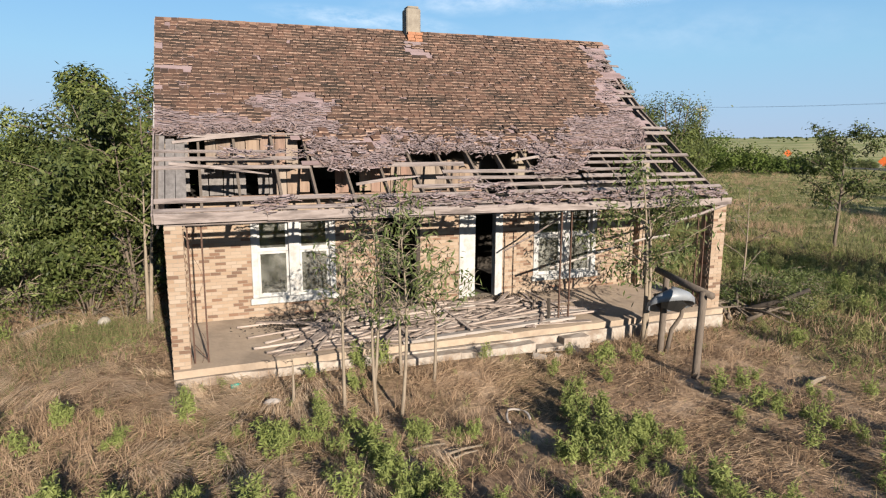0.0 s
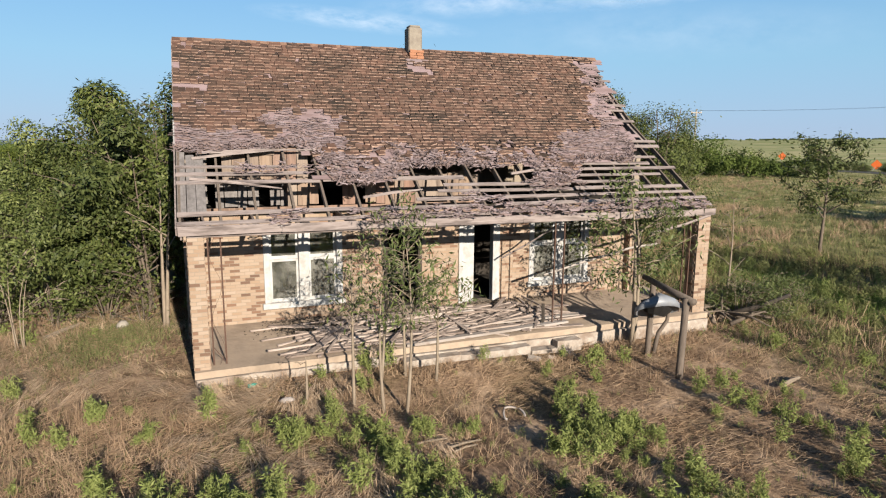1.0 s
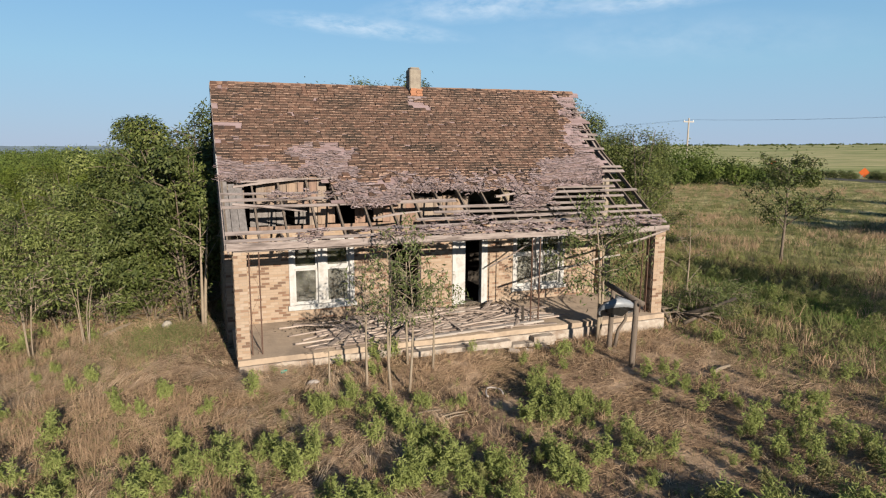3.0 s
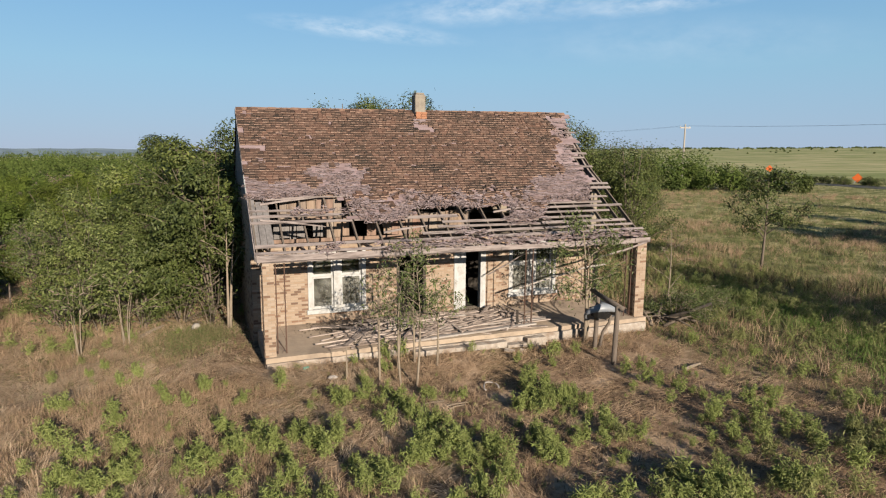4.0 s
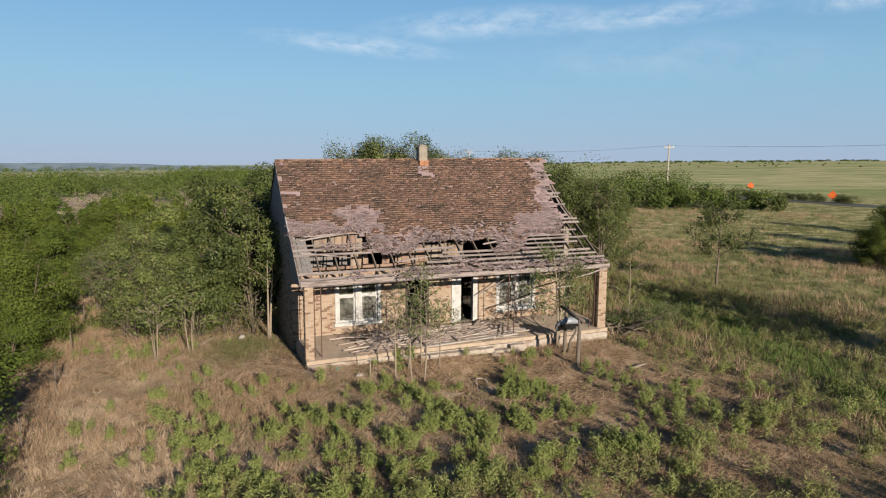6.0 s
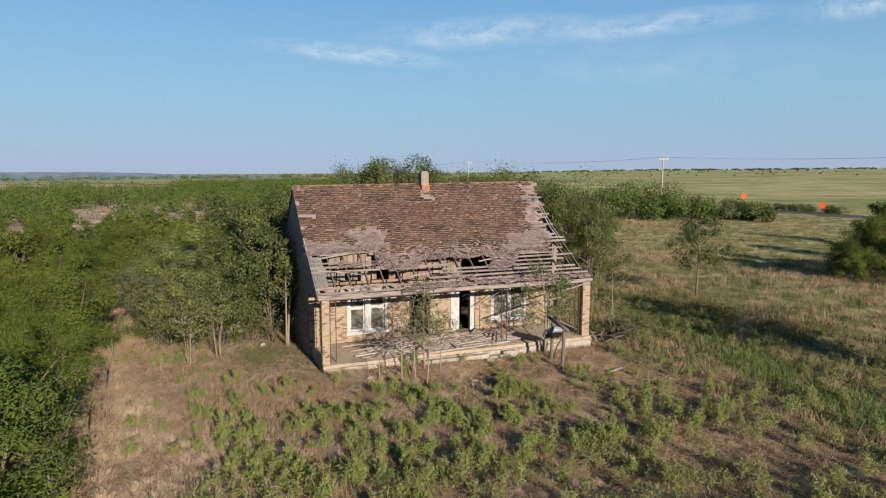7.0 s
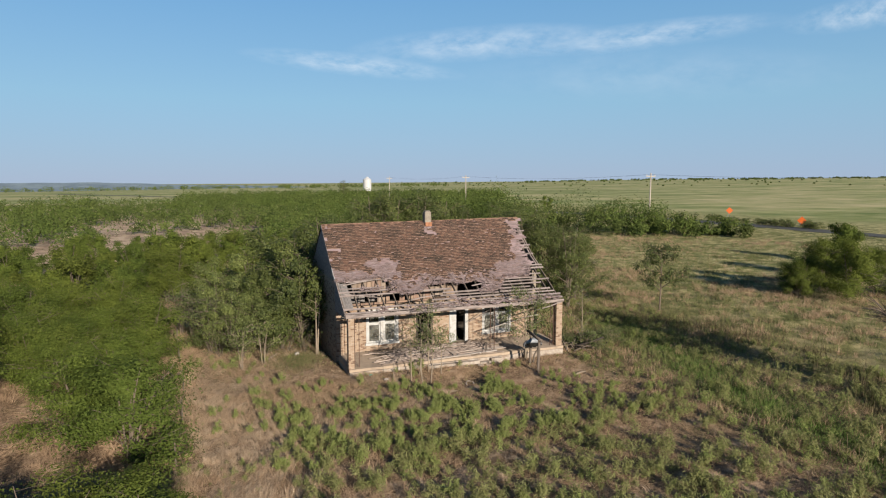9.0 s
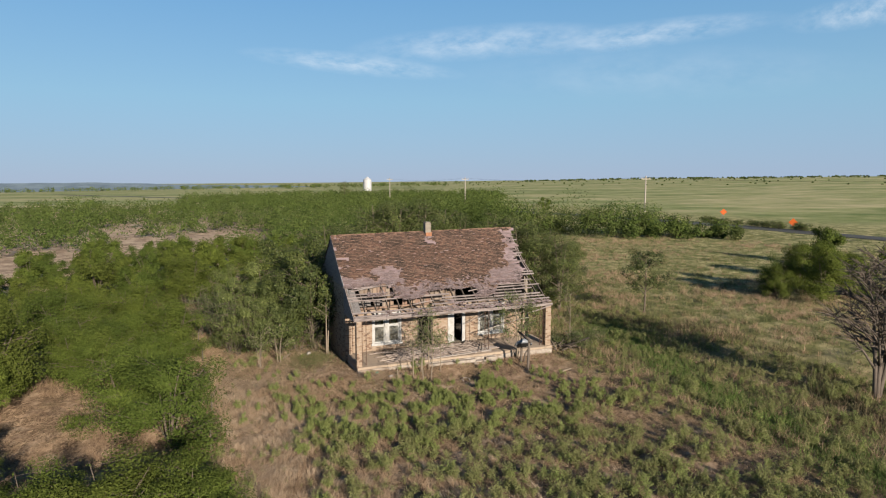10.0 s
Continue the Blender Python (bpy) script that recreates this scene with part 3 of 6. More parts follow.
def roof_pose(x, v, h=0.0):
    """x along the ridge, v down the slope, h out of it; local x runs along the ridge, local y up the slope."""
    p, d, nrm = (RIDGE + D1 * v, D1, N1) if v < L1 else (KNEE + D2 * (v - L1), D2, N2)
    p = p + nrm * h + Vector((x, 0, sag(x) * max(0.0, 1.0 - v / LV)))
    return Matrix(((1, -d.x, nrm.x, p.x), (0, -d.y, nrm.y, p.y), (0, -d.z, nrm.z, p.z), (0, 0, 0, 1)))


def inside(poly, x, v):
    c = False
    for (a, b), (p, q) in zip(poly, poly[1:] + poly[:1]):
        if (b > v) != (q > v) and x < (p - a) * (v - b) / (q - b) + a:
            c = not c
    return c


MAIN = [(-0.2, 0), (11.75, 0), (11.6, 0.9), (11.35, 1.8), (11.05, 3.0), (10.75, 4.3), (10.4, 4.75), (9.7, 4.65), (8.95, 4.75), (8.4, 5.4), (7.85, 5.65), (7.55, 5.35), (7.7, 4.8), (7.2, 4.75), (6.2, 4.95),
        (5.45, 4.6), (5.5, 4.85), (4.45, 4.8), (4.2, 5.1), (3.9, 5.35), (2.95, 5.4), (2.75, 5.0), (2.65, 4.3), (2.2, 4.05), (1.1, 4.25), (0.1, 4.25), (-0.2, 4.2)]
HOLES = [[(4.15, 4.1), (4.45, 4.2), (4.35, 4.7), (3.9, 4.85)], [(5.75, 4.2), (6.1, 4.15), (6.05, 4.45), (5.8, 4.5)], [(4.75, 4.55), (5.3, 4.5), (5.35, 4.85), (4.7, 4.85)]]
BARE = [[(1.44, 3.0), (2.04, 2.78), (2.82, 2.7), (3.39, 2.98), (3.17, 3.91), (2.23, 4.03), (1.64, 3.31)], [(-0.2, 3.35), (0.24, 3.57), (1.19, 3.5), (1.59, 3.84), (3.4, 3.91), (3.2, 4.22), (-0.2, 4.3)],
        [(11.02, 0.36), (11.8, 0.1), (11.5, 1.44), (11.2, 3.24), (10.4, 3.66), (10.3, 2.42), (10.8, 1.75), (10.91, 0.8)], [(8.9, 3.55), (11.3, 3.24), (10.9, 4.74), (8.56, 4.6)],
        [(0.0, 0.22), (0.32, 0.24), (0.3, 0.5), (0.02, 0.42)], [(0.0, 1.88), (0.6, 1.9), (0.65, 2.16), (0.02, 2.14)], [(0.15, 2.55), (0.45, 2.6), (0.42, 2.86), (0.14, 2.82)], [(5.4, 0.75), (6.3, 0.7), (6.4, 1.0), (5.7, 1.15)]]
TONGUES = [[(5.5, 5.92), (6.3, 5.95), (6.4, 6.2), (5.6, 6.22)], [(7.1, 5.5), (8.4, 5.4), (8.6, 5.7), (7.2, 5.85)], [(1.0, 4.92), (2.5, 4.88), (2.6, 5.02), (0.8, 5.08)], [(3.0, 6.34), (11.7, 6.34), (11.7, 6.62), (3.0, 6.66)], [(1.35, 6.25), (2.1, 6.3), (2.0, 6.68), (1.4, 6.66)]]


def cover(x, v):
    wx, wv = x + 0.10 * math.sin(v * 9 + x * 2) + 0.05 * math.sin(x * 23), v + 0.07 * math.sin(x * 7.0) + 0.05 * math.sin(x * 17 + 1)
    if inside(MAIN, wx, wv) and not any(inside(h, wx, wv) for h in HOLES):
        return 2 if any(inside(b, wx, wv) for b in BARE) else 1
    if any(inside(t, wx, wv) for t in TONGUES):
        return 3
    return 0


roof = part("roof", Geo().tube([(X0, 5.2, 6.86 + sag(X0)), (X1, 5.2, 6.86 + sag(X1))], [0.06, 0.06], 6), M["old_wood"], house, "brown weathered shingle roof with holes, bare battens and rafters")

# rafters
x = X0 + 0.05
k = 0
while x < X1:
    lean = rnd.uniform(-0.05, 0.05)
    g = Geo()
    for va, vb in ((0.0, L1), (L1, LV - 0.02)):
        m = roof_pose(x + lean * 0.5, (va + vb) / 2, -0.115)
        g.obox(m, 0.045, vb - va + 0.02, 0.11, 0.004)
    part("rafter", g, M["grey_post"], roof)
    x += 0.665
# rear slope
g = Geo()
g.add([(X0, 5.2, 6.95 + sag(X0)), (X1, 5.2, 6.95 + sag(X1)), (X1, 8.6, 4.1), (X0, 8.6, 4.1), (X0, 5.2, 6.88 + sag(X0)), (X1, 5.2, 6.88 + sag(X1)), (X1, 8.6, 4.03), (X0, 8.6, 4.03)],
      [(0, 1, 2, 3), (7, 6, 5, 4), (0, 4, 5, 1), (2, 6, 7, 3), (1, 5, 6, 2), (0, 3, 7, 4)])
part("rear_slope", g, M["shingle_rest"], roof)

# battens: rows of thin boards with gaps, breaks and uneven ends
rows_v = [0.12 + 0.235 * i for i in range(28)] 
for v in rows_v:
    spans = []
    if v < 4.3:
        spans = [(9.2, X1 - 0.08 + rnd.uniform(-0.2, 0.12) * (1 if v > 0.8 else 0.2))]
    elif v < 4.7:
        spans = [(2.6, 4.0), (8.9, X1 - 0.3 + rnd.uniform(-0.3, 0.2))]
    elif v < 5.4:
        spans = [(X0, 2.4 + rnd.uniform(-0.3, 0.5)), (2.6, 4.3), (8.7, X1 - 0.2 + rnd.uniform(-0.4, 0.2))]
        if v > 5.15:
            spans.append((4.3, 5.7))
    elif v < 6.0:
        spans = [(4.9 + rnd.uniform(-0.5, 0.4), 8.3), (8.35, X1 - rnd.uniform(0.0, 0.5))]
        if rnd.random() < 0.4:
            spans.append((0.3, 1.6))
    else:
        spans = [(X0, 3.1), (3.12, 6.0 + rnd.uniform(-0.3, 0.3)), (6.32, 9.0), (9.02, X1)]
    for a, b in spans:
        if a > 8 and 0.9 < v < 6.0 and rnd.random() < 0.4:
            b = a + (b - a) * rnd.uniform(0.45, 0.9)
        m = roof_pose((a + b) / 2, v + rnd.uniform(-0.02, 0.02), -0.048) @ pose(0, 0, 0, 0, 0, rnd.uniform(-0.5, 0.5))
        part("batten", Geo().obox(m, b - a, rnd.uniform(0.075, 0.11), 0.022, 0.006), M["old_wood"], roof)
for (xa, va), (xb, vb) in (((0.1, 5.2), (1.75, 5.62)), ((0.15, 4.55), (1.7, 4.36)), ((0.35, 4.35), (2.6, 4.33)), ((3.3, 5.9), (4.6, 5.75)), ((6.9, 5.2), (8.3, 5.05))):
    m0, m1 = roof_pose(xa, va, -0.03).translation, roof_pose(xb, vb, 0.02).translation
    part("loose_batten", Geo().tube([m0, m0.lerp(m1, 0.5) + Vector((0, 0, 0.02)), m1], [0.035, 0.04, 0.015], 4), M["old_wood"], roof)

# wide grey sheathing boards down the end of the porch roof
for i in range(3):
    m = roof_pose(X0 + 0.09 + i * 0.165, 5.25 + 0.05 * i, -0.075)
    part("sheathing_board", Geo().obox(m, 0.155, 1.9 - 0.1 * i, 0.02, 0.006), M["grey_board"], roof)

# roof deck under the shingles
deck = Geo()
v = 0.08
while v < 5.75:
    x = X0
    while x < X1:
        w = rnd.uniform(0.35, 0.9)
        c = cover(x + w / 2, v)
        if c in (1, 2):
            deck.obox(roof_pose(x + w / 2, v, -0.022) @ pose(0, 0, 0, rnd.uniform(-1.5, 1.5), 0, rnd.uniform(-0.4, 0.4)), w + 0.02, 0.128, 0.016, 0.004)
        x += w
    v += 0.12
part("roof_deck", deck, M["deck"], roof, "bare weathered grey-pink roof boards", kind="stuff")

# shingles in courses
EXPO = 0.122
shapes = []
for i in range(6):
    w = 0.105 + 0.02 * i
    me = Geo().obox(Matrix.Identity(4), w - 0.012, 0.19, 0.028, 0.005).mesh("shingle")
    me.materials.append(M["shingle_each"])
    me.materials.append(M["worn_lit_butt"])
    # down-slope face takes the paler colour, worn wood with painted sunlight
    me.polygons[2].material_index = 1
    shapes.append((w, me))
rest, torn = Geo(), Geo()
made = 0
v = 0.06
row = 0
while v < 6.7:
    x = X0 - rnd.uniform(0, 0.03)
    while x < X1:
        i = rnd.randrange(6)
        w, me = shapes[i]
        cx = x + w / 2
        c = cover(cx, v)
        ragged = v > 4.0 or cx > 10.6
        if c == 1 and rnd.random() > (0.14 if ragged else 0.035):
            curl = rnd.gauss(0, 9.0 if ragged else 3.2)
            m = roof_pose(cx, v + rnd.gauss(0, 0.006), 0.012 + rnd.uniform(0, 0.014)) @ pose(0, 0, 0, -5.0 - abs(curl) * 0.6, rnd.gauss(0, 5.0 if ragged else 1.6), rnd.gauss(0, 8.0 if ragged else 2.0))
            if 1.2 < v < 2.45 and 1.0 < cx < 7.5 and made < 300:
                ob = new("shingle", me)
                ob.parent = roof
                ob.matrix_local = m
                made += 1
            elif ragged and rnd.random() < smooth(3.9, 4.9, v) * 0.75:
                [torn.sliver(m @ pose(rnd.uniform(-0.07, 0.07), rnd.uniform(-0.07, 0.07), rnd.uniform(0, 0.03), rnd.gauss(-4, 12), rnd.gauss(0, 4), rnd.gauss(0, 5)), rnd.uniform(0.08, 0.26), rnd.uniform(0.02, 0.06), 0.009, rnd.gauss(0.008, 0.015)) for _ in range(5)]
            else:
                rest.obox(m, w - 0.012, 0.19, 0.03, 0.005)
        elif c == 2 and (v > 2.3 or cx > 10) and rnd.random() < max(0.9 * smooth(2.3, 3.4, v), 0.35):
            for q in range(4):
                m = roof_pose(cx + rnd.uniform(-0.08, 0.08), v + rnd.uniform(-0.06, 0.06), rnd.uniform(0, 0.03)) @ pose(0, 0, 0, rnd.gauss(-4, 10), rnd.gauss(0, 4), rnd.gauss(0, 5))
                torn.sliver(m, rnd.uniform(0.1, 0.32), rnd.uniform(0.01, 0.034), 0.007, rnd.gauss(0.008, 0.014))
        elif c == 2 and rnd.random() < (0.55 if v > 3.6 else 0.1):
            m = roof_pose(cx, v, 0.01 + rnd.uniform(0, 0.012)) @ pose(0, 0, 0, rnd.gauss(2, 6), rnd.gauss(0, 5), rnd.gauss(0, 14))
            torn.obox(m, w * rnd.uniform(0.5, 1.5), rnd.uniform(0.02, 0.08), 0.008, 0.01)
        elif c == 3:
            for q in range(6):
                if rnd.random() < 0.7:
                    m = roof_pose(cx + rnd.uniform(-0.05, 0.05), v + rnd.uniform(-0.06, 0.06), 0.0 + rnd.uniform(0, 0.05)) @ pose(0, 0, 0, rnd.gauss(-4, 18), rnd.gauss(0, 6), rnd.gauss(0, 9))
                    torn.sliver(m, rnd.uniform(0.07, 0.26), rnd.uniform(0.012, 0.042), 0.008, rnd.gauss(0.012, 0.03))
        x += w
    v += EXPO
    row += 1
course = part("shingle_field", rest, M["shingle_rest"], roof, "brown weathered shingles in level courses", kind="stuff")
course.data.materials.append(M["worn_lit_butt"])
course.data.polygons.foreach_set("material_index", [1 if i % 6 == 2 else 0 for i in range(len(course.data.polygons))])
# torn edges hang and curl round the openings
for poly in [MAIN[4:]] + HOLES:
    for (a, b), (p, q) in zip(poly, poly[1:]):
        n = max(2, int(math.hypot(p - a, q - b) / 0.07))
        for i in range(n):
            t = i / n
            xx, vv = a + (p - a) * t, b + (q - b) * t
            if vv < 3.9:
                continue
            for s in range(9):
                m = roof_pose(xx + rnd.gauss(0, 0.05), vv + rnd.gauss(0, 0.05), rnd.uniform(-0.05, 0.05)) @ pose(0, 0, 0, rnd.gauss(-8, 24), rnd.gauss(0, 12), rnd.gauss(0, 26))
                torn.sliver(m, rnd.uniform(0.06, 0.24), rnd.uniform(0.012, 0.045), 0.007, rnd.gauss(0.015, 0.045))
part("torn_shingles", torn, M["torn"], roof, "curled pinkish-grey torn shingles along the holes", kind="stuff")

# ridge caps
x = X0
while x < X1 - 0.1:
    w = min(0.24, X1 - x)
    if not (1.9 < x < 2.0 or 5.35 < x < 5.5):
        g = Geo()
        zz = rnd.uniform(-0.008, 0.008) + sag(x + w / 2)
        g.add([(x, 5.1, 6.85 + zz), (x + w, 5.1, 6.85 + zz), (x + w, 5.2, 6.955 + zz), (x, 5.2, 6.955 + zz), (x, 5.3, 6.85 + zz), (x + w, 5.3, 6.85 + zz), (x, 5.2, 6.88 + zz), (x + w, 5.2, 6.88 + zz)],
              [(0, 1, 2, 3), (3, 2, 5, 4), (0, 3, 4, 6), (1, 7, 5, 2), (0, 6, 7, 1), (4, 5, 7, 6)])
        part("ridge_cap", g, M["ridge_tile"], roof)
    x += w + 0.005

# fascia, soffit board and beam
fx = [X0, 1.62, 4.1, 6.6, 8.7, 10.3, X1]
for a, b in zip(fx, fx[1:]):
    g = Geo().obox(Matrix.Translation(((a + b) / 2, -0.1, 2.875 - 0.006 * a)) @ pose(0, 0, 0, rnd.uniform(-2, 2), rnd.uniform(-0.3, 0.3), 0), b - a - 0.008, 0.026, 0.155, 0.012)
    part("fascia_board", g, M["old_wood"], house)
part("porch_beam", Geo().cbox(0.0, X1 - 0.06, -0.02, 0.16, 2.74, 2.86, 0.01), M["old_wood"], house)
for i in range(13):
    part("ceiling_joist", Geo().obox(Matrix.Translation((0.3 + i * 0.93, 1.15, 2.84)) @ pose(0, 0, 0, rnd.uniform(-1, 1), 0, rnd.uniform(-2, 2)), 0.05, 2.3, 0.1, 0.005), M["old_wood"], house)

# verge boards
for v0, v1, mm in ((0.02, L1, "old_wood"), (L1 + 0.25, L1 + 1.2, "white_paint"), (L1 + 1.2, LV, "old_wood")):
    part("verge_board", Geo().obox(roof_pose(X0 - 0.015, (v0 + v1) / 2, -0.09), 0.025, v1 - v0, 0.17, 0.004), M[mm], house, "white painted board" if mm == "white_paint" else "")
for v0, v1 in ((0.02, L1), (L1, LV)):
    part("verge_rafter", Geo().obox(roof_pose(X1 - 0.26, (v0 + v1) / 2, -0.115), 0.045, v1 - v0, 0.1, 0.004), M["grey_post"], house)

# walls
WY, WT = 2.3, 0.28
OPEN = [(1.49, 3.24, 0.80, 2.62), (4.22, 5.18, 0.46, 2.55), (6.18, 7.27, 0.46, 2.55), (8.12, 9.92, 0.80, 2.62)]


def pierced(x0, x1, z0, z1, y0, y1, openings):
    g = Geo()
    xs = sorted({x0, x1, *[o[0] for o in openings], *[o[1] for o in openings]})
    for a, b in zip(xs, xs[1:]):
        hole = [o for o in openings if o[0] <= a and b <= o[1]]
        if hole:
            o = hole[0]
            if o[2] > z0:
                g.box(a, b, y0, y1, z0, o[2])
            if o[3] < z1:
                g.box(a, b, y0, y1, o[3], z1)
        else:
            g.box(a, b, y0, y1, z0, z1)
    return g


wall = part("front_wall", pierced(0.0, 11.5, -0.2, 2.9, WY, WY + WT, OPEN), M["mortar"], house, "tan and brown brick front wall under the porch")
welded(wall.data)
end_wall = part("left_wall", Geo().box(-0.1, 0.16, WY, 8.4, -0.3, 4.25), M["mortar"], house, "shaded brown brick end wall")
part("right_wall", Geo().box(11.45, 11.7, WY + WT, 8.4, -0.3, 4.25), M["mortar"], house)
part("rear_wall", Geo().box(0.16, 11.45, 8.15, 8.4, -0.3, 4.25), M["mortar"], house)
for xa, xb in ((-0.1, 0.1), (11.5, 11.7)):
    g = Geo()
    pts = [(2.3, 4.25), (8.4, 4.25), (5.2, 6.82 + sag(xa)), (2.95, 4.92), (2.3, 4.5)]
    g.add([(xa, y, z) for y, z in pts] + [(xb, y, z) for y, z in pts], [(4, 3, 2, 1, 0), (5, 6, 7, 8, 9)] + [(i, (i + 1) % 5, (i + 1) % 5 + 5, i + 5) for i in range(5)])
    part("gable", g, M["old_wood"], house)
g = Geo()
pts = [(-0.05, 2.72), (2.3, 2.72), (2.3, 4.48), (-0.05, 2.85)]
g.add([(-0.1, y, z) for y, z in pts] + [(-0.07, y, z) for y, z in pts], [(3, 2, 1, 0), (4, 5, 6, 7)] + [(i, (i + 1) % 4, (i + 1) % 4 + 4, i + 4) for i in range(4)])
part("porch_gable", g, M["old_wood"], house)
# room shell, its shade painted in by the near-black colour
part("floor", Geo().box(0.16, 11.45, WY + WT, 8.15, -0.1, 0.44), M["shaded_interior"], house)
part("room_ceiling", Geo().box(0.16, 11.45, WY + WT, 8.15, 2.9, 2.96), M["shaded_interior"], house)
part("partition", Geo().box(5.6, 5.72, WY + WT, 8.15, 0.44, 2.9), M["shaded_interior"], house)
part("partition", Geo().box(0.16, 11.45, 5.4, 5.5, 0.44, 2.9), M["shaded_interior"], house)

# vertical plank wall above the porch, seen through the holes
PY = WY - 0.3


def plank(x, w, low, top):
    part("plank", Geo().obox(Matrix.Translation((x + w / 2, PY + rnd.uniform(-0.008, 0.008), (low + top) / 2)) @ pose(0, 0, 0, rnd.uniform(-0.6, 0.6), rnd.uniform(-0.8, 0.8), rnd.uniform(-2, 2)), w - 0.014, 0.022, top - low, 0.004), M["tan_plank"], house)


x = 0.22
while x < 6.3:
    w = rnd.uniform(0.2, 0.3)
    if x < 2.35 and not 0.42 < x < 0.6:
        plank(x, w, 3.6 + rnd.uniform(-0.05, 0.03), 4.29 + rnd.uniform(-0.03, 0.0))
    if x > 1.9 and not 2.6 < x < 2.8 and not 3.3 < x < 3.55 and rnd.random() > 0.08:
        plank(x, w, 3.06 + rnd.choice([0, 0, 0.03, -0.06]), 3.6 if x < 2.4 else 3.74 + rnd.uniform(-0.06, 0.0))
    x += w
x = 0.16
while x < 2.0:
    w = rnd.uniform(0.18, 0.3)
    if rnd.random() > 0.2:
        part("inner_board", Geo().obox(Matrix.Translation((x + w / 2, PY + 0.42, 3.3)) @ pose(0, 0, 0, 0, rnd.uniform(-1.5, 1.5), 0), w - 0.02, 0.022, rnd.uniform(0.5, 0.66), 0.004), M["grey_board"], house)
    x += w
part("wall_plate", Geo().obox(Matrix.Translation((3.3, PY - 0.02, 3.0)), 6.5, 0.05, 0.1, 0.008), M["tan_plank"], house)
part("lintel_board", Geo().obox(Matrix.Translation((1.02, PY - 0.05, 4.2)) @ pose(0, 0, 0, 0, 1.2, 0), 1.5, 0.03, 0.075, 0.006), M["tan_plank"], house)
part("corner_board", Geo().obox(Matrix.Translation((0.34, PY - 0.03, 3.7)), 0.14, 0.03, 1.1, 0.006), M["grey_board"], house)

# windows
def window(x0, x1, z0, z1):
    w = part("window", Geo().cbox(x0, x0 + 0.13, WY - 0.03, WY + 0.12, z0, z1, 0.008), M["white_paint"], house, "white painted double window with peeling frames")
    y0, y1 = WY - 0.03, WY + 0.12
    xm = (x0 + x1) / 2
    add = lambda nm, g, mm="white_paint", lb="": part(nm, g, M[mm], w, lb)
    add("frame", Geo().cbox(x1 - 0.13, x1, y0, y1, z0, z1, 0.008))
    add("frame", Geo().cbox(x0 + 0.13, x1 - 0.13, y0, y1, z1 - 0.1, z1, 0.008))
    add("mullion", Geo().cbox(xm - 0.11, xm + 0.11, y0, y1, z0 + 0.07, z1 - 0.1, 0.008))
    add("sill", Geo().cbox(x0 - 0.05, x1 + 0.05, WY - 0.09, y1, z0 - 0.06, z0 + 0.07, 0.012))
    zm = z0 + 0.07 + (z1 - z0) * 0.53
    for a, b in ((x0 + 0.13, xm - 0.11), (xm + 0.11, x1 - 0.13)):
        for c, d, yy in ((z0 + 0.07, zm, WY + 0.05), (zm, z1 - 0.1, WY + 0.085)):
            sash = add("sash", Geo().box(a, a + 0.055, yy, yy + 0.03, c, d).box(b - 0.055, b, yy, yy + 0.03, c, d).box(a + 0.055, b - 0.055, yy, yy + 0.03, c, c + 0.075).box(a + 0.055, b - 0.055, yy, yy + 0.03, d - 0.05, d))
            pane = add("pane", Geo().box(a + 0.055, b - 0.055, yy + 0.012, yy + 0.016, c + 0.075, d - 0.05), "glass", "dusty window glass")
            pane.visible_shadow = False
    return w


window(*OPEN[0])
window(*OPEN[3])

# doorways
d1 = part("doorway", Geo().cbox(4.22, 4.32, WY - 0.02, WY + 0.14, 0.46, 2.55, 0.008), M["dark_wood"], house, "dark open doorway")
part("jamb", Geo().cbox(5.08, 5.18, WY - 0.02, WY + 0.14, 0.46, 2.55, 0.008), M["dark_wood"], d1)
part("head", Geo().cbox(4.32, 5.08, WY - 0.02, WY + 0.14, 2.45, 2.55, 0.008), M["dark_wood"], d1)
d2 = part("doorway", Geo().cbox(6.14, 6.25, WY - 0.04, WY + 0.14, 0.46, 2.55, 0.008), M["white_paint"], house, "white framed doorway with one leaf shut")
part("jamb", Geo().cbox(7.06, 7.14, WY - 0.06, WY + 0.14, 0.46, 2.55, 0.008), M["white_paint"], d2)
part("jamb", Geo().cbox(7.15, 7.27, WY - 0.02, WY + 0.14, 0.46, 2.55, 0.008), M["white_paint"], d2)
part("head", Geo().cbox(6.25, 7.06, WY - 0.04, WY + 0.14, 2.47, 2.55, 0.008), M["white_paint"], d2)
leaf = part("door_leaf", Geo().cbox(6.25, 6.56, WY + 0.0, WY + 0.04, 0.48, 2.47, 0.005), M["white_paint"], d2)

# porch slab, step and edge
def slab_z(y):
    return 0.31 + 0.06 * (y + 0.1)


g = Geo()
yb = WY
edge = [(0.0 if i == 0 else 11.86 if i == 40 else 11.86 * i / 40 + rnd.uniform(-0.08, 0.08), -0.12 + abs(rnd.gauss(0, 0.022)), rnd.uniform(-0.012, 0.004)) for i in range(41)]
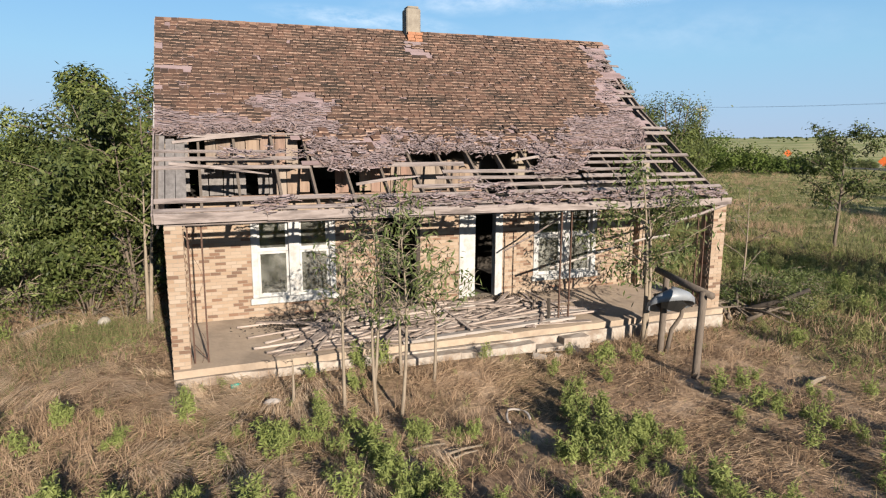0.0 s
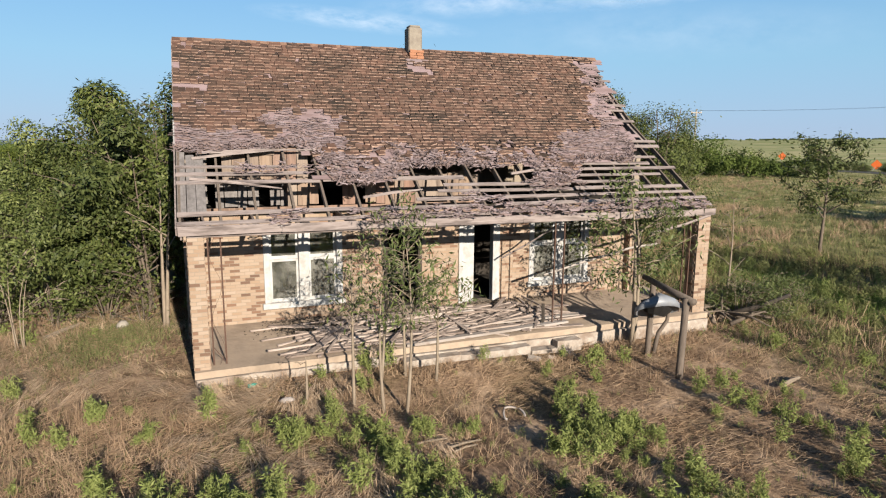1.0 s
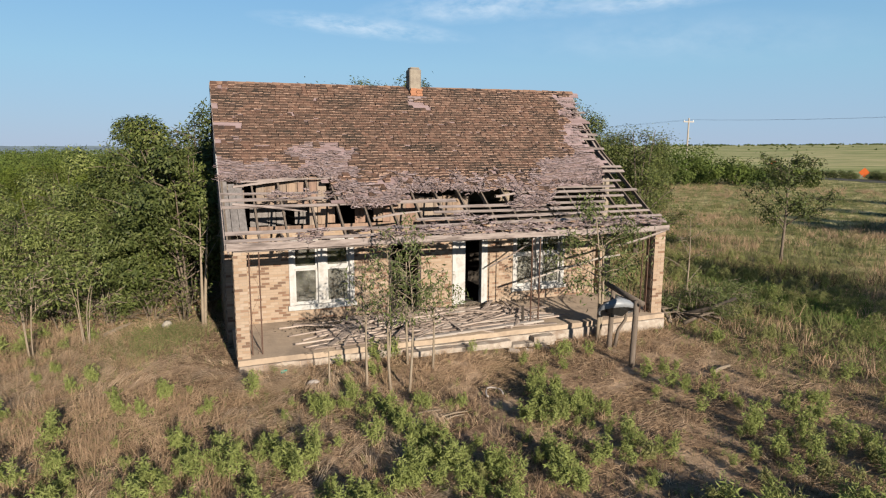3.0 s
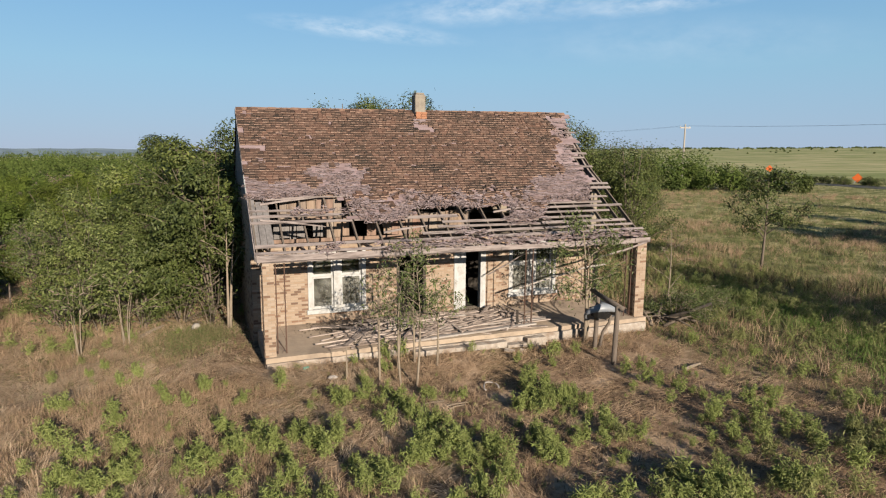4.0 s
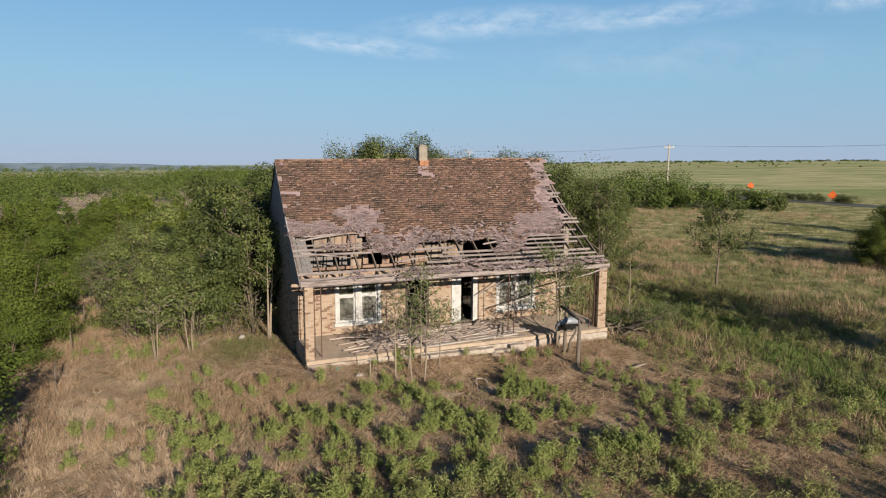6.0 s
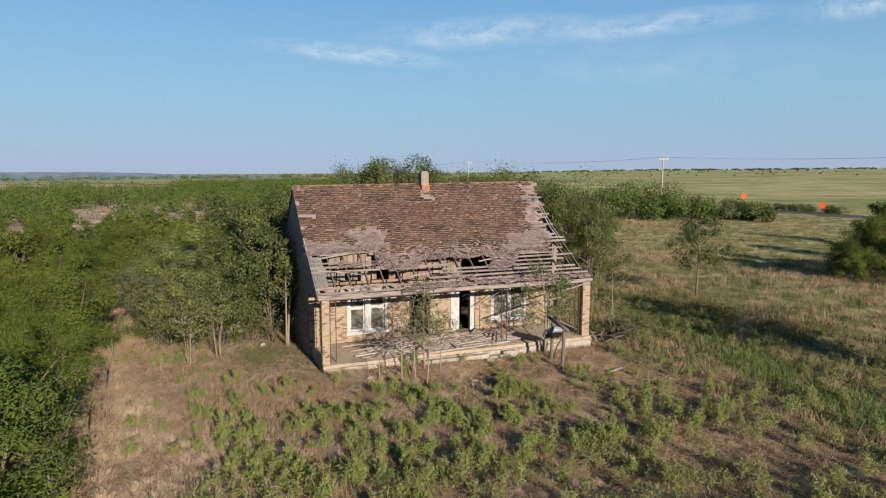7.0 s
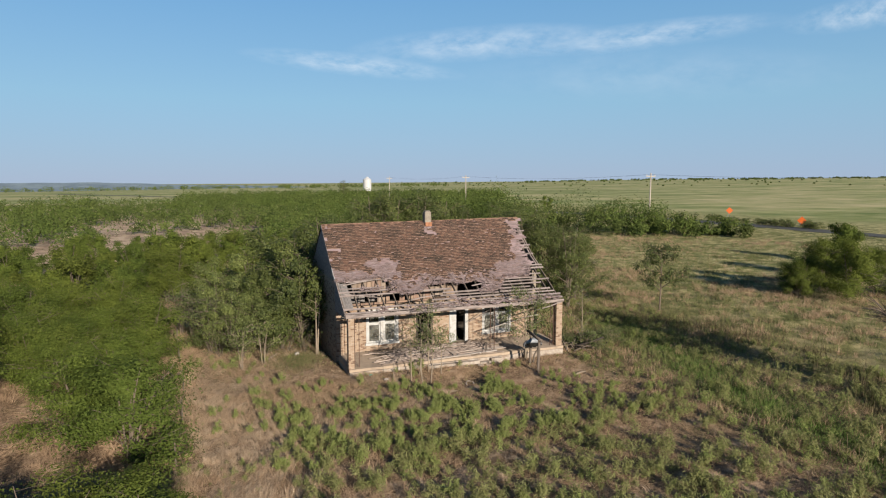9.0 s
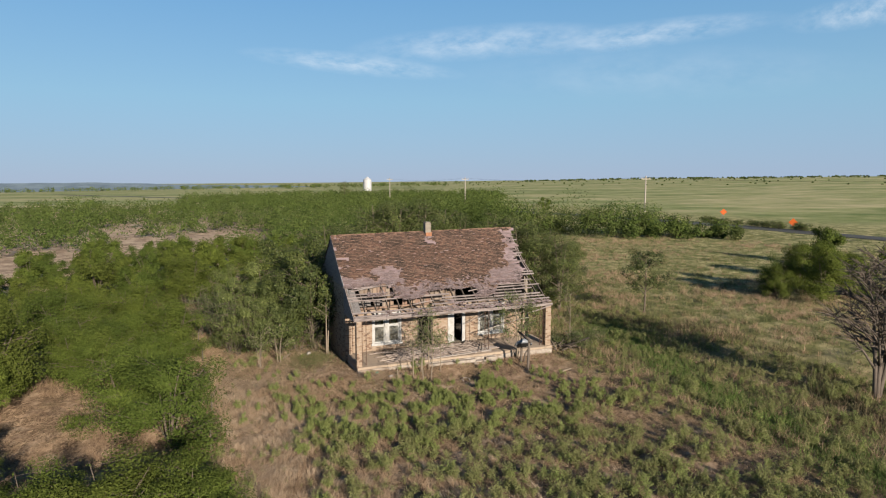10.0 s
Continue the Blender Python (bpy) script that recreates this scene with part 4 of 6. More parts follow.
for (xa, ya, da), (xb, yc, dc) in zip(edge, edge[1:]):
    g.add([(xa, ya, slab_z(ya) + da), (xb, yc, slab_z(yc) + dc), (xb, yb, slab_z(yb)), (xa, yb, slab_z(yb)), (xa, ya + 0.01, 0.18 + da), (xb, yc + 0.01, 0.18 + dc), (xb, yb, 0.18), (xa, yb, 0.18), (xa, ya + 0.12, slab_z(ya + 0.12)), (xb, yc + 0.12, slab_z(yc + 0.12))],
          [(0, 1, 9, 8), (8, 9, 2, 3), (7, 6, 5, 4), (0, 4, 5, 1)])
for xa, flip in ((0.0, 1), (11.86, 0)):
    _, ya, da = edge[0] if flip else edge[-1]
    q = [(xa, ya, slab_z(ya) + da), (xa, yb, slab_z(yb)), (xa, yb, 0.18), (xa, ya + 0.01, 0.18 + da)]
    g.add(q if not flip else q[::-1], [(0, 1, 2, 3)])
slab = part("porch_slab", g, M["concrete"], house, "cracked grey concrete porch floor with a whitewashed edge")
welded(slab.data)
foot = Geo()
line = [(11.8 * i / 44 + (rnd.uniform(-0.06, 0.06) if 0 < i < 44 else 0.02), -0.155 + rnd.gauss(0, 0.012), 0.165 + rnd.gauss(0, 0.01)) for i in range(45)]
for (xa, ya, za), (xb, yc, zb) in zip(line, line[1:]):
    foot.add([(xa, ya, -0.35), (xb, yc, -0.35), (xb, yc, zb), (xa, ya, za), (xb, WY, zb), (xa, WY, za)], [(0, 1, 2, 3), (3, 2, 4, 5)])
foot.add([(line[0][0], line[0][1], -0.35), (line[0][0], line[0][1], line[0][2]), (line[0][0], WY, line[0][2]), (line[0][0], WY, -0.35)], [(0, 1, 2, 3)])
foot.add([(line[-1][0], line[-1][1], -0.35), (line[-1][0], line[-1][1], line[-1][2]), (line[-1][0], WY, line[-1][2]), (line[-1][0], WY, -0.35)], [(3, 2, 1, 0)])
welded(part("porch_footing", foot, M["whitewash"], house, "flaking whitewashed footing under the porch floor").data)
x = 3.85
while x < 7.9:
    w = rnd.uniform(0.35, 0.85)
    y0, top, tip = rnd.uniform(-0.44, -0.4), rnd.uniform(0.12, 0.15) - (0.13 if 6.3 < x < 6.9 else 0), rnd.uniform(-0.5, 0.5) * (8 if 6.3 < x < 6.9 else 1)
    m = Matrix.Translation((x + w / 2, (y0 - 0.17) / 2, top / 2 - 0.17)) @ pose(0, 0, 0, tip, tip * 0.6, tip * 0.8)
    part("step_block", Geo().obox(m, w - 0.003, -0.17 - y0, top + 0.34, 0.014), M["whitewash"], house)
    x += w
for x0, yy, k in ((6.6, -0.72, 0.16), (7.0, -0.78, 0.11), (5.6, -0.75, 0.09), (7.5, -0.7, 0.13), (6.2, -0.82, 0.07)):
    solo("concrete_chunk", Geo().obox(Matrix.Translation((x0, yy, -0.1 + k * 0.3)) @ pose(0, 0, 0, 20, 12, 50 * x0), k * 1.6, k, k * 0.8, k * 0.16), M["whitewash"], (x0, yy, -0.1), "broken chunk of pale concrete below the porch step", "rubble", "rubble by the step")


# ---- bricks ----
def brick_mesh(name, a, b, c, material):
    me = Geo().obox(Matrix.Identity(4), a, b, c, 0.003).mesh(name)
    me.materials.append(material)
    return me


BL, BH, BJ = 0.205, 0.058, 0.01
full = [brick_mesh("brick", BL - BJ, 0.1, BH, M["brick_each"]) for _ in range(3)]
half = [brick_mesh("brick", BL / 2 - BJ, 0.1, BH, M["brick_each"]) for _ in range(3)]


def post(x0, x1, y0, y1, z0, z1, lbl):
    p = part("porch_post", Geo().box(x0 + 0.004, x1 - 0.004, y0 + 0.004, y1 - 0.004, z0, z1), M["mortar"], house, lbl)
    z, odd = z0 + 0.04, 0
    w = x1 - x0
    side = Geo()
    while z < z1 - 0.03:
        cuts = [0.0, w * 0.64, w] if odd else [0.0, w * 0.36, w]
        for a, b in zip(cuts, cuts[1:]):
            me = full[rnd.randrange(3)] if b - a > 0.15 else half[rnd.randrange(3)]
            ob = new("brick", me)
            ob.parent = p
            ln = BL - BJ if b - a > 0.15 else BL / 2 - BJ
            ob.matrix_local = Matrix.Translation((x0 + (a + b) / 2, y0 + 0.047 + rnd.uniform(-0.002, 0.002), z)) @ Matrix.Diagonal(((b - a - BJ) / ln, 1, 1, 1))
        for sx in (x0 - 0.003, x1 + 0.003):
            side.obox(Matrix.Translation((sx, (y0 + y1) / 2 + (0.02 if odd else -0.02), z)), 0.01, (y1 - y0) - 0.12, BH, 0.002)
        z += BH + BJ
        odd = 1 - odd
    part("side_bricks", side, M["brick_rest"], p, kind="stuff")


post(0.0, 0.28, -0.02, 0.3, -0.25, 2.76, "tan brick porch post standing on the ground")
post(11.46, 11.83, 0.0, 0.36, slab_z(0.1) - 0.02, 2.76, "tan brick porch post")
post(-0.1, 0.26, WY - 0.22, WY, slab_z(2.2) - 0.3, 2.8, "tan brick pilaster")
post(11.1, 11.5, WY - 0.22, WY, slab_z(2.2) - 0.02, 2.8, "tan brick pilaster")

rest = Geo()
z, odd, made = slab_z(WY) + 0.035, 0, 0
while z < 2.84:
    x = 0.27 - (BL / 2 if odd else 0)
    while x < 11.1:
        a, b = max(x, 0.27), min(x + BL, 11.1)
        for o in OPEN:
            if o[2] - 0.04 < z < o[3] + 0.03:
                if a < o[0] < b:
                    b = o[0] if o[0] - a > 0.03 else a
                elif o[0] <= a < o[1]:
                    a = min(o[1], b)
        if b - a > 0.045:
            if b - a > BL - 0.002 and x < 4.0 and made < 300:
                ob = new("brick", full[rnd.randrange(3)])
                ob.parent = wall
                ob.matrix_local = Matrix.Translation(((a + b) / 2, WY + 0.046 + rnd.uniform(-0.003, 0.002), z))
                made += 1
            else:
                rest.obox(Matrix.Translation(((a + b) / 2, WY + 0.046 + rnd.uniform(-0.003, 0.002), z)), b - a - BJ, 0.1, BH, 0.002)
        x += BL
    z += BH + BJ
    odd = 1 - odd
part("brickwork", rest, M["brick_rest"], wall, kind="stuff")
side, z, odd = Geo(), -0.2, 0
while z < 4.2:
    y = WY + 0.02 - (BL / 2 if odd else 0)
    while y < 8.35:
        a, b = max(y, WY + 0.02), min(y + BL, 8.38)
        if b - a > 0.05:
            side.box(-0.108 + rnd.uniform(-0.003, 0.003), -0.09, a + 0.005, b - 0.005, z, z + BH)
        y += BL
    z += BH + BJ
    odd = 1 - odd
part("brickwork", side, M["brick_rest"], end_wall, kind="stuff")

# chimney
ch = part("chimney", Geo().cbox(5.72, 6.10, 4.87, 5.27, 6.78, 7.46, 0.03), M["plaster"], house, "short plastered brick chimney at the ridge")
part("crown", Geo().cbox(5.76, 6.06, 4.91, 5.23, 7.46, 7.52, 0.02), M["plaster"], ch)
for i in range(7):
    for j in range(2):
        part("brick", Geo().obox(Matrix.Translation((5.81 + 0.2 * j + (0.0 if i % 2 else 0.02), 4.86, 6.40 + 0.072 * i)), 0.19, 0.12, 0.065, 0.006), M["orange_brick"], ch)
part("flashing", Geo().obox(roof_pose(5.92, 0.62, 0.02), 0.62, 0.25, 0.015, 0.02), M["torn"], ch)


# ornamental iron posts on the porch
def trellis(x, y, w, z0, z1, group="iron porch posts"):
    t = thing("iron_trellis", (x, y, z0), "rusty wrought-iron trellis post on the porch", "trellis", group)
    for s in (0, w):
        part("bar", Geo().box(x + s - 0.014, x + s + 0.014, y - 0.014, y + 0.014, z0, z1), M["rust"], t)
    n = 2
    for i in range(n):
        za, zb = z0 + (z1 - z0) * i / n, z0 + (z1 - z0) * (i + 1) / n
        pts = []
        for k in range(17):
            u = k / 16
            pts.append((x + w / 2 + math.sin(u * 2 * math.pi) * w * 0.42, y, za + (zb - za) * u))
        part("scroll", Geo().tube(pts, [0.004] * 17, 4), M["rust"], t)
    part("brace", Geo().tube([(x, y, z0 + 0.35), (x + w, y, z0 + 0.03)], [0.008, 0.008], 4), M["rust"], t)
    return t


trellis(0.34, 0.16, 0.22, slab_z(0.16), 2.7)
trellis(7.52, 0.10, 0.24, slab_z(0.1), 2.7)
trellis(11.18, 0.16, 0.2, slab_z(0.16), 2.7)


# ---- fallen boards on the porch ----
def board(xa, ya, za, xb, yb, zb, w, t, wood="old_wood_each"):
    a, b = Vector((xa, ya, za)), Vector((xb, yb, zb))
    d = (b - a).normalized()
    side = Vector((-d.y, d.x, 0)).normalized()
    up = d.cross(side) * -1
    if up.z < 0:
        up = -up
    m = Matrix(((d.x, side.x, up.x, 0), (d.y, side.y, up.y, 0), (d.z, side.z, up.z, 0), (0, 0, 0, 1)))
    m.translation = (a + b) / 2
    g = Geo().obox(m, (b - a).length, w, t, 0.006)
    return solo("fallen_board", g, M[wood], tuple(a), "weathered loose wooden board lying on the porch", "board", "boards fallen on the porch")


for i in range(165):
    cx, cy = rnd.uniform(2.2, 7.9), rnd.uniform(0.0, 1.8)
    ln = rnd.uniform(0.4, 2.4)
    a = rnd.gauss(0.0, 0.3) + (rnd.choice([-0.9, 0.7, 1.3]) if rnd.random() < 0.3 else 0)
    dx, dy = math.cos(a) * ln / 2, math.sin(a) * ln / 2
    lift = 0.02 + 0.12 * rnd.random() ** 2
    w, t = rnd.choice([(0.08, 0.022), (0.05, 0.035), (0.06, 0.025), (0.1, 0.022), (0.03, 0.028), (0.04, 0.03), (0.14, 0.022), (0.035, 0.02)])
    y0, y1 = min(max(cy - dy, -0.1), 2.0), min(max(cy + dy, -0.1), 2.0)
    board(cx - dx, y0, slab_z(y0) + lift, cx + dx, y1, slab_z(y1) + lift + rnd.uniform(-0.02, 0.06), w, t)
board(4.0, -0.06, 0.36, 7.9, 0.10, 0.43, 0.16, 0.05, "bleached")
board(5.0, 0.62, 0.42, 8.4, 0.38, 0.47, 0.13, 0.035, "bleached")
board(3.1, 1.05, 0.42, 6.2, 1.5, 0.50, 0.10, 0.03, "bleached")
board(3.4, 0.2, 0.37, 8.6, 0.3, 0.45, 0.1, 0.035)
lit = np.random.default_rng(31)
n = 9000
spots = np.array([(3.0, 1.3, 0.5), (3.7, 1.0, 0.6), (4.6, 1.3, 0.7), (5.6, 1.1, 0.8), (6.6, 1.3, 0.6), (2.3, 1.6, 0.4)])[lit.integers(0, 6, n)]
lx, ly = spots[:, 0] + lit.normal(size=n) * spots[:, 2], np.clip(spots[:, 1] + lit.normal(size=n) * spots[:, 2] * 0.5, 0.03, 2.2)
near_wall = lit.random(n) < 0.12
ly = np.where(near_wall, 2.22 - np.abs(lit.normal(size=n)) * 0.12, ly)
lx = np.where(near_wall, lit.uniform(1.4, 9.0, n), lx)
flat = np.tile(np.array([0.0, 0.0, 1.0]), (n, 1))
heap = leaves(np.stack([lx, ly, slab_z(ly) + lit.uniform(0.008, 0.05, n)], 1), 0.055, 0.03, lit, 0.0, out=flat)
tagged(new("porch_litter", quads_mesh("porch_litter", heap, M["dark_wood"])), "dark dead leaves and splinters strewn over the porch floor", "litter", kind="stuff")
board(2.4, 0.9, 0.40, 4.6, 0.35, 0.44, 0.12, 0.03)


for pts, rr, mm, lb in (([(7.12, 1.9, 1.62), (7.7, 1.6, 2.0), (8.2, 1.2, 2.45)], 0.022, "old_wood", "brown stick leaning against the porch wall"),
                        ([(7.75, 0.9, 1.35), (8.7, 0.75, 1.62), (9.9, 0.5, 1.95), (10.5, 0.3, 2.05)], 0.03, "bleached", "pale fallen pole hanging across the window"),
                        ([(10.1, 0.05, 2.35), (11.0, 0.02, 2.52), (11.75, -0.05, 2.74)], 0.035, "old_wood", "loose board hanging from the porch beam"),
                        ([(7.3, 0.15, 0.36), (7.34, 0.2, 0.6), (7.36, 0.25, 0.85)], 0.04, "dark_wood", "short dark stake leaning on the porch")):
    solo("leaning_stick", Geo().tube(pts, [rr] * len(pts), 5), M[mm], pts[0], lb, "stick")


# ---- yard things ----
def weathered_post(x, y, h, r, tilt=(0, 0), name="part"):
    z = float(ground_z(x, y)) - 0.15
    return Geo().tube([(x + tilt[0] * t, y + tilt[1] * t, z + (h + 0.15) * t) for t in (0, 0.25, 0.5, 0.75, 1)], [r * k for k in (1.06, 1.0, 1.02, 0.95, 0.97)], 9)


gate = thing("hitching_frame", (8.86, -2.5, float(ground_z(8.86, -2.5))), "weathered wooden post frame standing in the dry yard", "post frame")
part("post", weathered_post(8.84, -2.5, 1.62, 0.07, (0.05, 0.0)), M["grey_post"], gate, smooth=True)
part("post", weathered_post(9.2, -1.12, 1.6, 0.065, (0.03, -0.03)), M["grey_post"], gate, smooth=True)
part("crossbeam", Geo().tube([(8.93, -2.66, 1.45), (9.02, -1.9, 1.5), (9.1, -1.0, 1.6)], [0.07, 0.075, 0.06], 8), M["grey_post"], gate, smooth=True)
part("strut", Geo().tube([(9.36, -1.12, -0.2), (9.45, -1.15, 0.35), (9.62, -1.2, 0.62), (9.66, -1.22, 0.95)], [0.05, 0.045, 0.042, 0.035], 7), M["grey_post"], gate, smooth=True)

tub = Geo()
n = 20
c = Vector((9.2, -1.35, 0.98))
prof = [(0.0, 0.20), (0.30, 0.20), (0.44, 0.16), (0.52, 0.05), (0.535, -0.10), (0.515, -0.10), (0.49, 0.03), (0.42, 0.13), (0.0, 0.165)]
vs, fs = [], []
for rr, zz in prof:
    for k in range(n):
        a = 2 * math.pi * k / n
        vs.append(c + Vector((rr * math.cos(a), rr * 0.62 * math.sin(a), zz * 0.7 - 0.05 * math.cos(a) - 0.2 * math.sin(a))))
for i in range(len(prof) - 1):
    for k in range(n):
        fs.append((i * n + k, i * n + (k + 1) % n, (i + 1) * n + (k + 1) % n, (i + 1) * n + k))
tub.add(vs, fs)
tub_ob = thing("upturned_tub", (9.2, -1.35, 0.9), "grey-blue upturned metal tub hung on the post frame", "tub")
part("shell", tub, M["tub"], tub_ob, smooth=True)
# added black solid inside the shell, imitates the dark of the hollow
part("lining", Geo().tube([(9.13, -1.35, 0.86), (9.18, -1.35, 1.05), (9.21, -1.35, 1.12)], [0.22, 0.34, 0.2], 12), M["black"], tub_ob, "black plug standing for the shade in the tub's hollow")

# small litter in the yard
def blob(at, sx, sy, sz, seed, n=10):
    r = random.Random(seed)
    g = Geo()
    vs, fs = [], []
    for i in range(7):
        ph = math.pi * i / 6
        for k in range(n):
            a = 2 * math.pi * k / n
            q = 1 + r.uniform(-0.14, 0.14)
            vs.append((at[0] + sx * q * math.sin(ph) * math.cos(a), at[1] + sy * q * math.sin(ph) * math.sin(a), at[2] + sz * q * math.cos(ph)))
    for i in range(6):
        for k in range(n):
            fs.append((i * n + k, (i + 1) * n + k, (i + 1) * n + (k + 1) % n, i * n + (k + 1) % n))
    return g.add(vs, fs)


solo("stone", blob((-1.65, 4.8, -0.02), 0.14, 0.12, 0.13, 3), M["stone"], (-1.65, 4.8, -0.12), "pale rounded stone lying in dry grass", "stone", smooth=True)
zr = float(ground_z(1.46, -1.25)) + 0.02
solo("rag", blob((1.46, -1.25, zr + 0.05), 0.13, 0.08, 0.055, 5), M["bleached"], (1.46, -1.25, zr), "crumpled pale rag lying on the ground", "rag", smooth=True)
zr = float(ground_z(0.95, -0.42)) + 0.05
solo("bottle", Geo().tube([(0.88, -0.45, zr), (0.98, -0.43, zr + 0.01), (1.01, -0.42, zr + 0.015), (1.04, -0.41, zr + 0.015)], [0.04, 0.04, 0.018, 0.018], 10), M["teal"], (0.86, -0.45, zr - 0.04), "teal plastic bottle by the porch edge", "bottle", smooth=True)
zr = float(ground_z(4.98, -2.95)) + 0.02
pts = [(4.98 + 0.19 * math.cos(a) + 0.02 * math.sin(3 * a), -2.92 + 0.22 * math.sin(a), zr + 0.03 + 0.06 * max(0, math.sin(a))) for a in [-0.35 + 0.33 * i for i in range(13)]]
solo("bent_pipe", Geo().tube(pts, [0.02] * 13, 8), M["bleached"], (4.98, -2.95, zr), "bleached bent plastic pipe on the ground", "pipe", smooth=True)
for xa, ya, xb, yb, r in ((3.0, -3.4, 3.62, -3.28, 0.018), (3.5, -3.62, 4.15, -3.4, 0.02), (3.55, -3.74, 4.0, -3.58, 0.016), (10.3, -3.6, 11.0, -3.4, 0.05), (-3.2, 4.4, -2.6, 5.2, 0.06)):
    za, zb = float(ground_z(xa, ya)) + r + 0.03, float(ground_z(xb, yb)) + r + 0.03
    solo("fallen_stick", Geo().tube([(xa, ya, za), ((xa + xb) / 2, (ya + yb) / 2 + 0.015, (za + zb) / 2 + 0.01), (xb, yb, zb)], [r, r * 0.9, r * 0.6], 6), M["pale_bark"], (xa, ya, za), "bleached stick lying in dry grass", "stick", "sticks on the ground")


# ---- plants ----
def bez(a, b, c, n):
    return [a.lerp(b, t).lerp(b.lerp(c, t), t) for t in (i / n for i in range(n + 1))]


def grow(r, h, spread, stems=1, limbs=9, subs=4, trunk_r=0.09, stem_out=0.0, start=0.3, rise=0.35, twig=0.011):
    """Stems, limbs and twigs of a plant about the origin; returns the wood and the places where leaves sit."""
    g, tips = Geo(), []
    for s in range(stems):
        az = r.uniform(0, 6.283)
        out = stem_out * r.uniform(0.5, 1.1)
        top = Vector((math.cos(az) * out, math.sin(az) * out, h * r.uniform(0.7, 0.95)))
        mid = Vector((top.x * 0.25 + r.uniform(-0.15, 0.15), top.y * 0.25 + r.uniform(-0.15, 0.15), top.z * 0.55))
        line = bez(Vector((0.08 * math.cos(az) * (stems > 1), 0.08 * math.sin(az) * (stems > 1), -0.1)), mid, top, 7)
        rr = [trunk_r * (1 - 0.82 * i / 7) for i in range(8)]
        g.tube(line, rr, 7)
        n = max(2, limbs // stems)
        for i in range(n):
            t = start + (1 - start) * (i + r.random()) / n
            k = min(6, int(t * 7))
            p = line[k].lerp(line[k + 1], t * 7 - k)
            a = az + i * 2.4 + r.uniform(-0.5, 0.5)
            ln = spread * r.uniform(0.55, 1.1) * (1.15 - 0.6 * t)
            end = p + Vector((math.cos(a) * ln, math.sin(a) * ln, h * rise * r.uniform(0.3, 1.0) * (1.2 - t)))
            bend = p.lerp(end, 0.5) + Vector((0, 0, 0.12 * ln))
            lb = bez(p, bend, end, 4)
            g.tube(lb, [rr[k] * q for q in (0.62, 0.5, 0.38, 0.26, 0.13)], 5)
            for j in range(subs):
                u = r.uniform(0.25, 1.0) * 4
                q = min(3, int(u))
                p2 = lb[q].lerp(lb[q + 1], u - q)
                a2 = a + r.uniform(-1.3, 1.3)
                l2 = ln * r.uniform(0.25, 0.55)
                e2 = p2 + Vector((math.cos(a2) * l2, math.sin(a2) * l2, l2 * r.uniform(-0.15, 0.9)))
                g.tube([p2, p2.lerp(e2, 0.5) + Vector((0, 0, 0.06 * l2)), e2], [max(twig, rr[k] * 0.22), twig, twig * 0.4], 4)
                tips += [p2.lerp(e2, w) for w in (0.45, 0.75, 1.0)]
            tips.append(lb[3])
            tips.append(end)
        tips.append(top)
    return g, np.array([tuple(t) for t in tips])


def crown_points(tips, n, sigma, r, clumps=0, tufted=0.8):
    """Places for n leaves, and the way that each faces; with clumps most sit on the skins of that many tufts."""
    idx = r.integers(0, len(tips), n)
    w = r.uniform(0.35, 1.0, (len(tips), 1))
    p = tips[idx] + r.normal(size=(n, 3)) * sigma * w[idx] * np.array([1, 1, 0.75])
    middle = np.mean(tips, axis=0)
    near = tips[idx]
    if clumps:
        heads = tips[r.choice(len(tips), min(clumps, len(tips)), replace=False)]
        size = r.uniform(0.65, 1.2, (len(heads), 1))
        k = r.integers(0, len(heads), n)
        d = unit(r.normal(size=(n, 3)))
        q = heads[k] + d * (r.uniform(0.35, 1.0, (n, 1)) ** 0.5) * size[k] * sigma * 1.9 * np.array([1, 1, 0.95])
        tuft = r.random((n, 1)) < tufted
        p, near = np.where(tuft, q, p), np.where(tuft, heads[k], near)
    p[:, 2] = np.maximum(p[:, 2], 0.05)
    out = unit((p - near) / sigma * 0.7 + unit(p - middle) * 0.7 + np.array([0, 0, 0.3]))
    return p, out


def plant(name, seed, h, spread, n, leaf, wood, foliage, label, category, sigma=0.3, droop=0.3, group="", at=(0, 0, 0), turn=0.0, crown_label="", clumps=0, tufted=0.8, **kw):
    r, nr = random.Random(seed), np.random.default_rng(seed)
    g, tips = grow(r, h, spread, **kw)
    root = thing(name, (0, 0, 0), label, category, group)
    part("trunk", g, M[wood], root, smooth=True)
    if n:
        at_, out_ = crown_points(tips, n, sigma, nr, clumps, tufted)
        me = quads_mesh("crown", leaves(at_, leaf[0], leaf[1], nr, droop, out=out_ if n > 3000 else None), M[foliage])
        c = new("crown", me)
        c.parent = root
        if crown_label:
            tagged(c, crown_label)
    root.matrix_basis = Matrix.Translation(at) @ pose(0, 0, 0, 0, 0, turn)
    return root


def gz(x, y):
    return float(ground_z(x, y))


# thicket beside the house
THICKET = [(-1.0, 6.4, 5.2), (-2.5, 7.2, 4.4), (-3.9, 7.0, 3.7), (-5.3, 8.0, 3.6), (-0.5, 10.4, 6.2), (-3.4, 10.2, 4.6), (-1.7, 12.6, 5.8), (-5.0, 13.0, 4.2), (-2.2, 6.3, 4.1), (-3.3, 6.2, 3.4), (-4.9, 6.6, 3.1), (-0.9, 7.6, 5.6), (-2.0, 8.4, 5.2), (-4.4, 9.4, 3.9)]
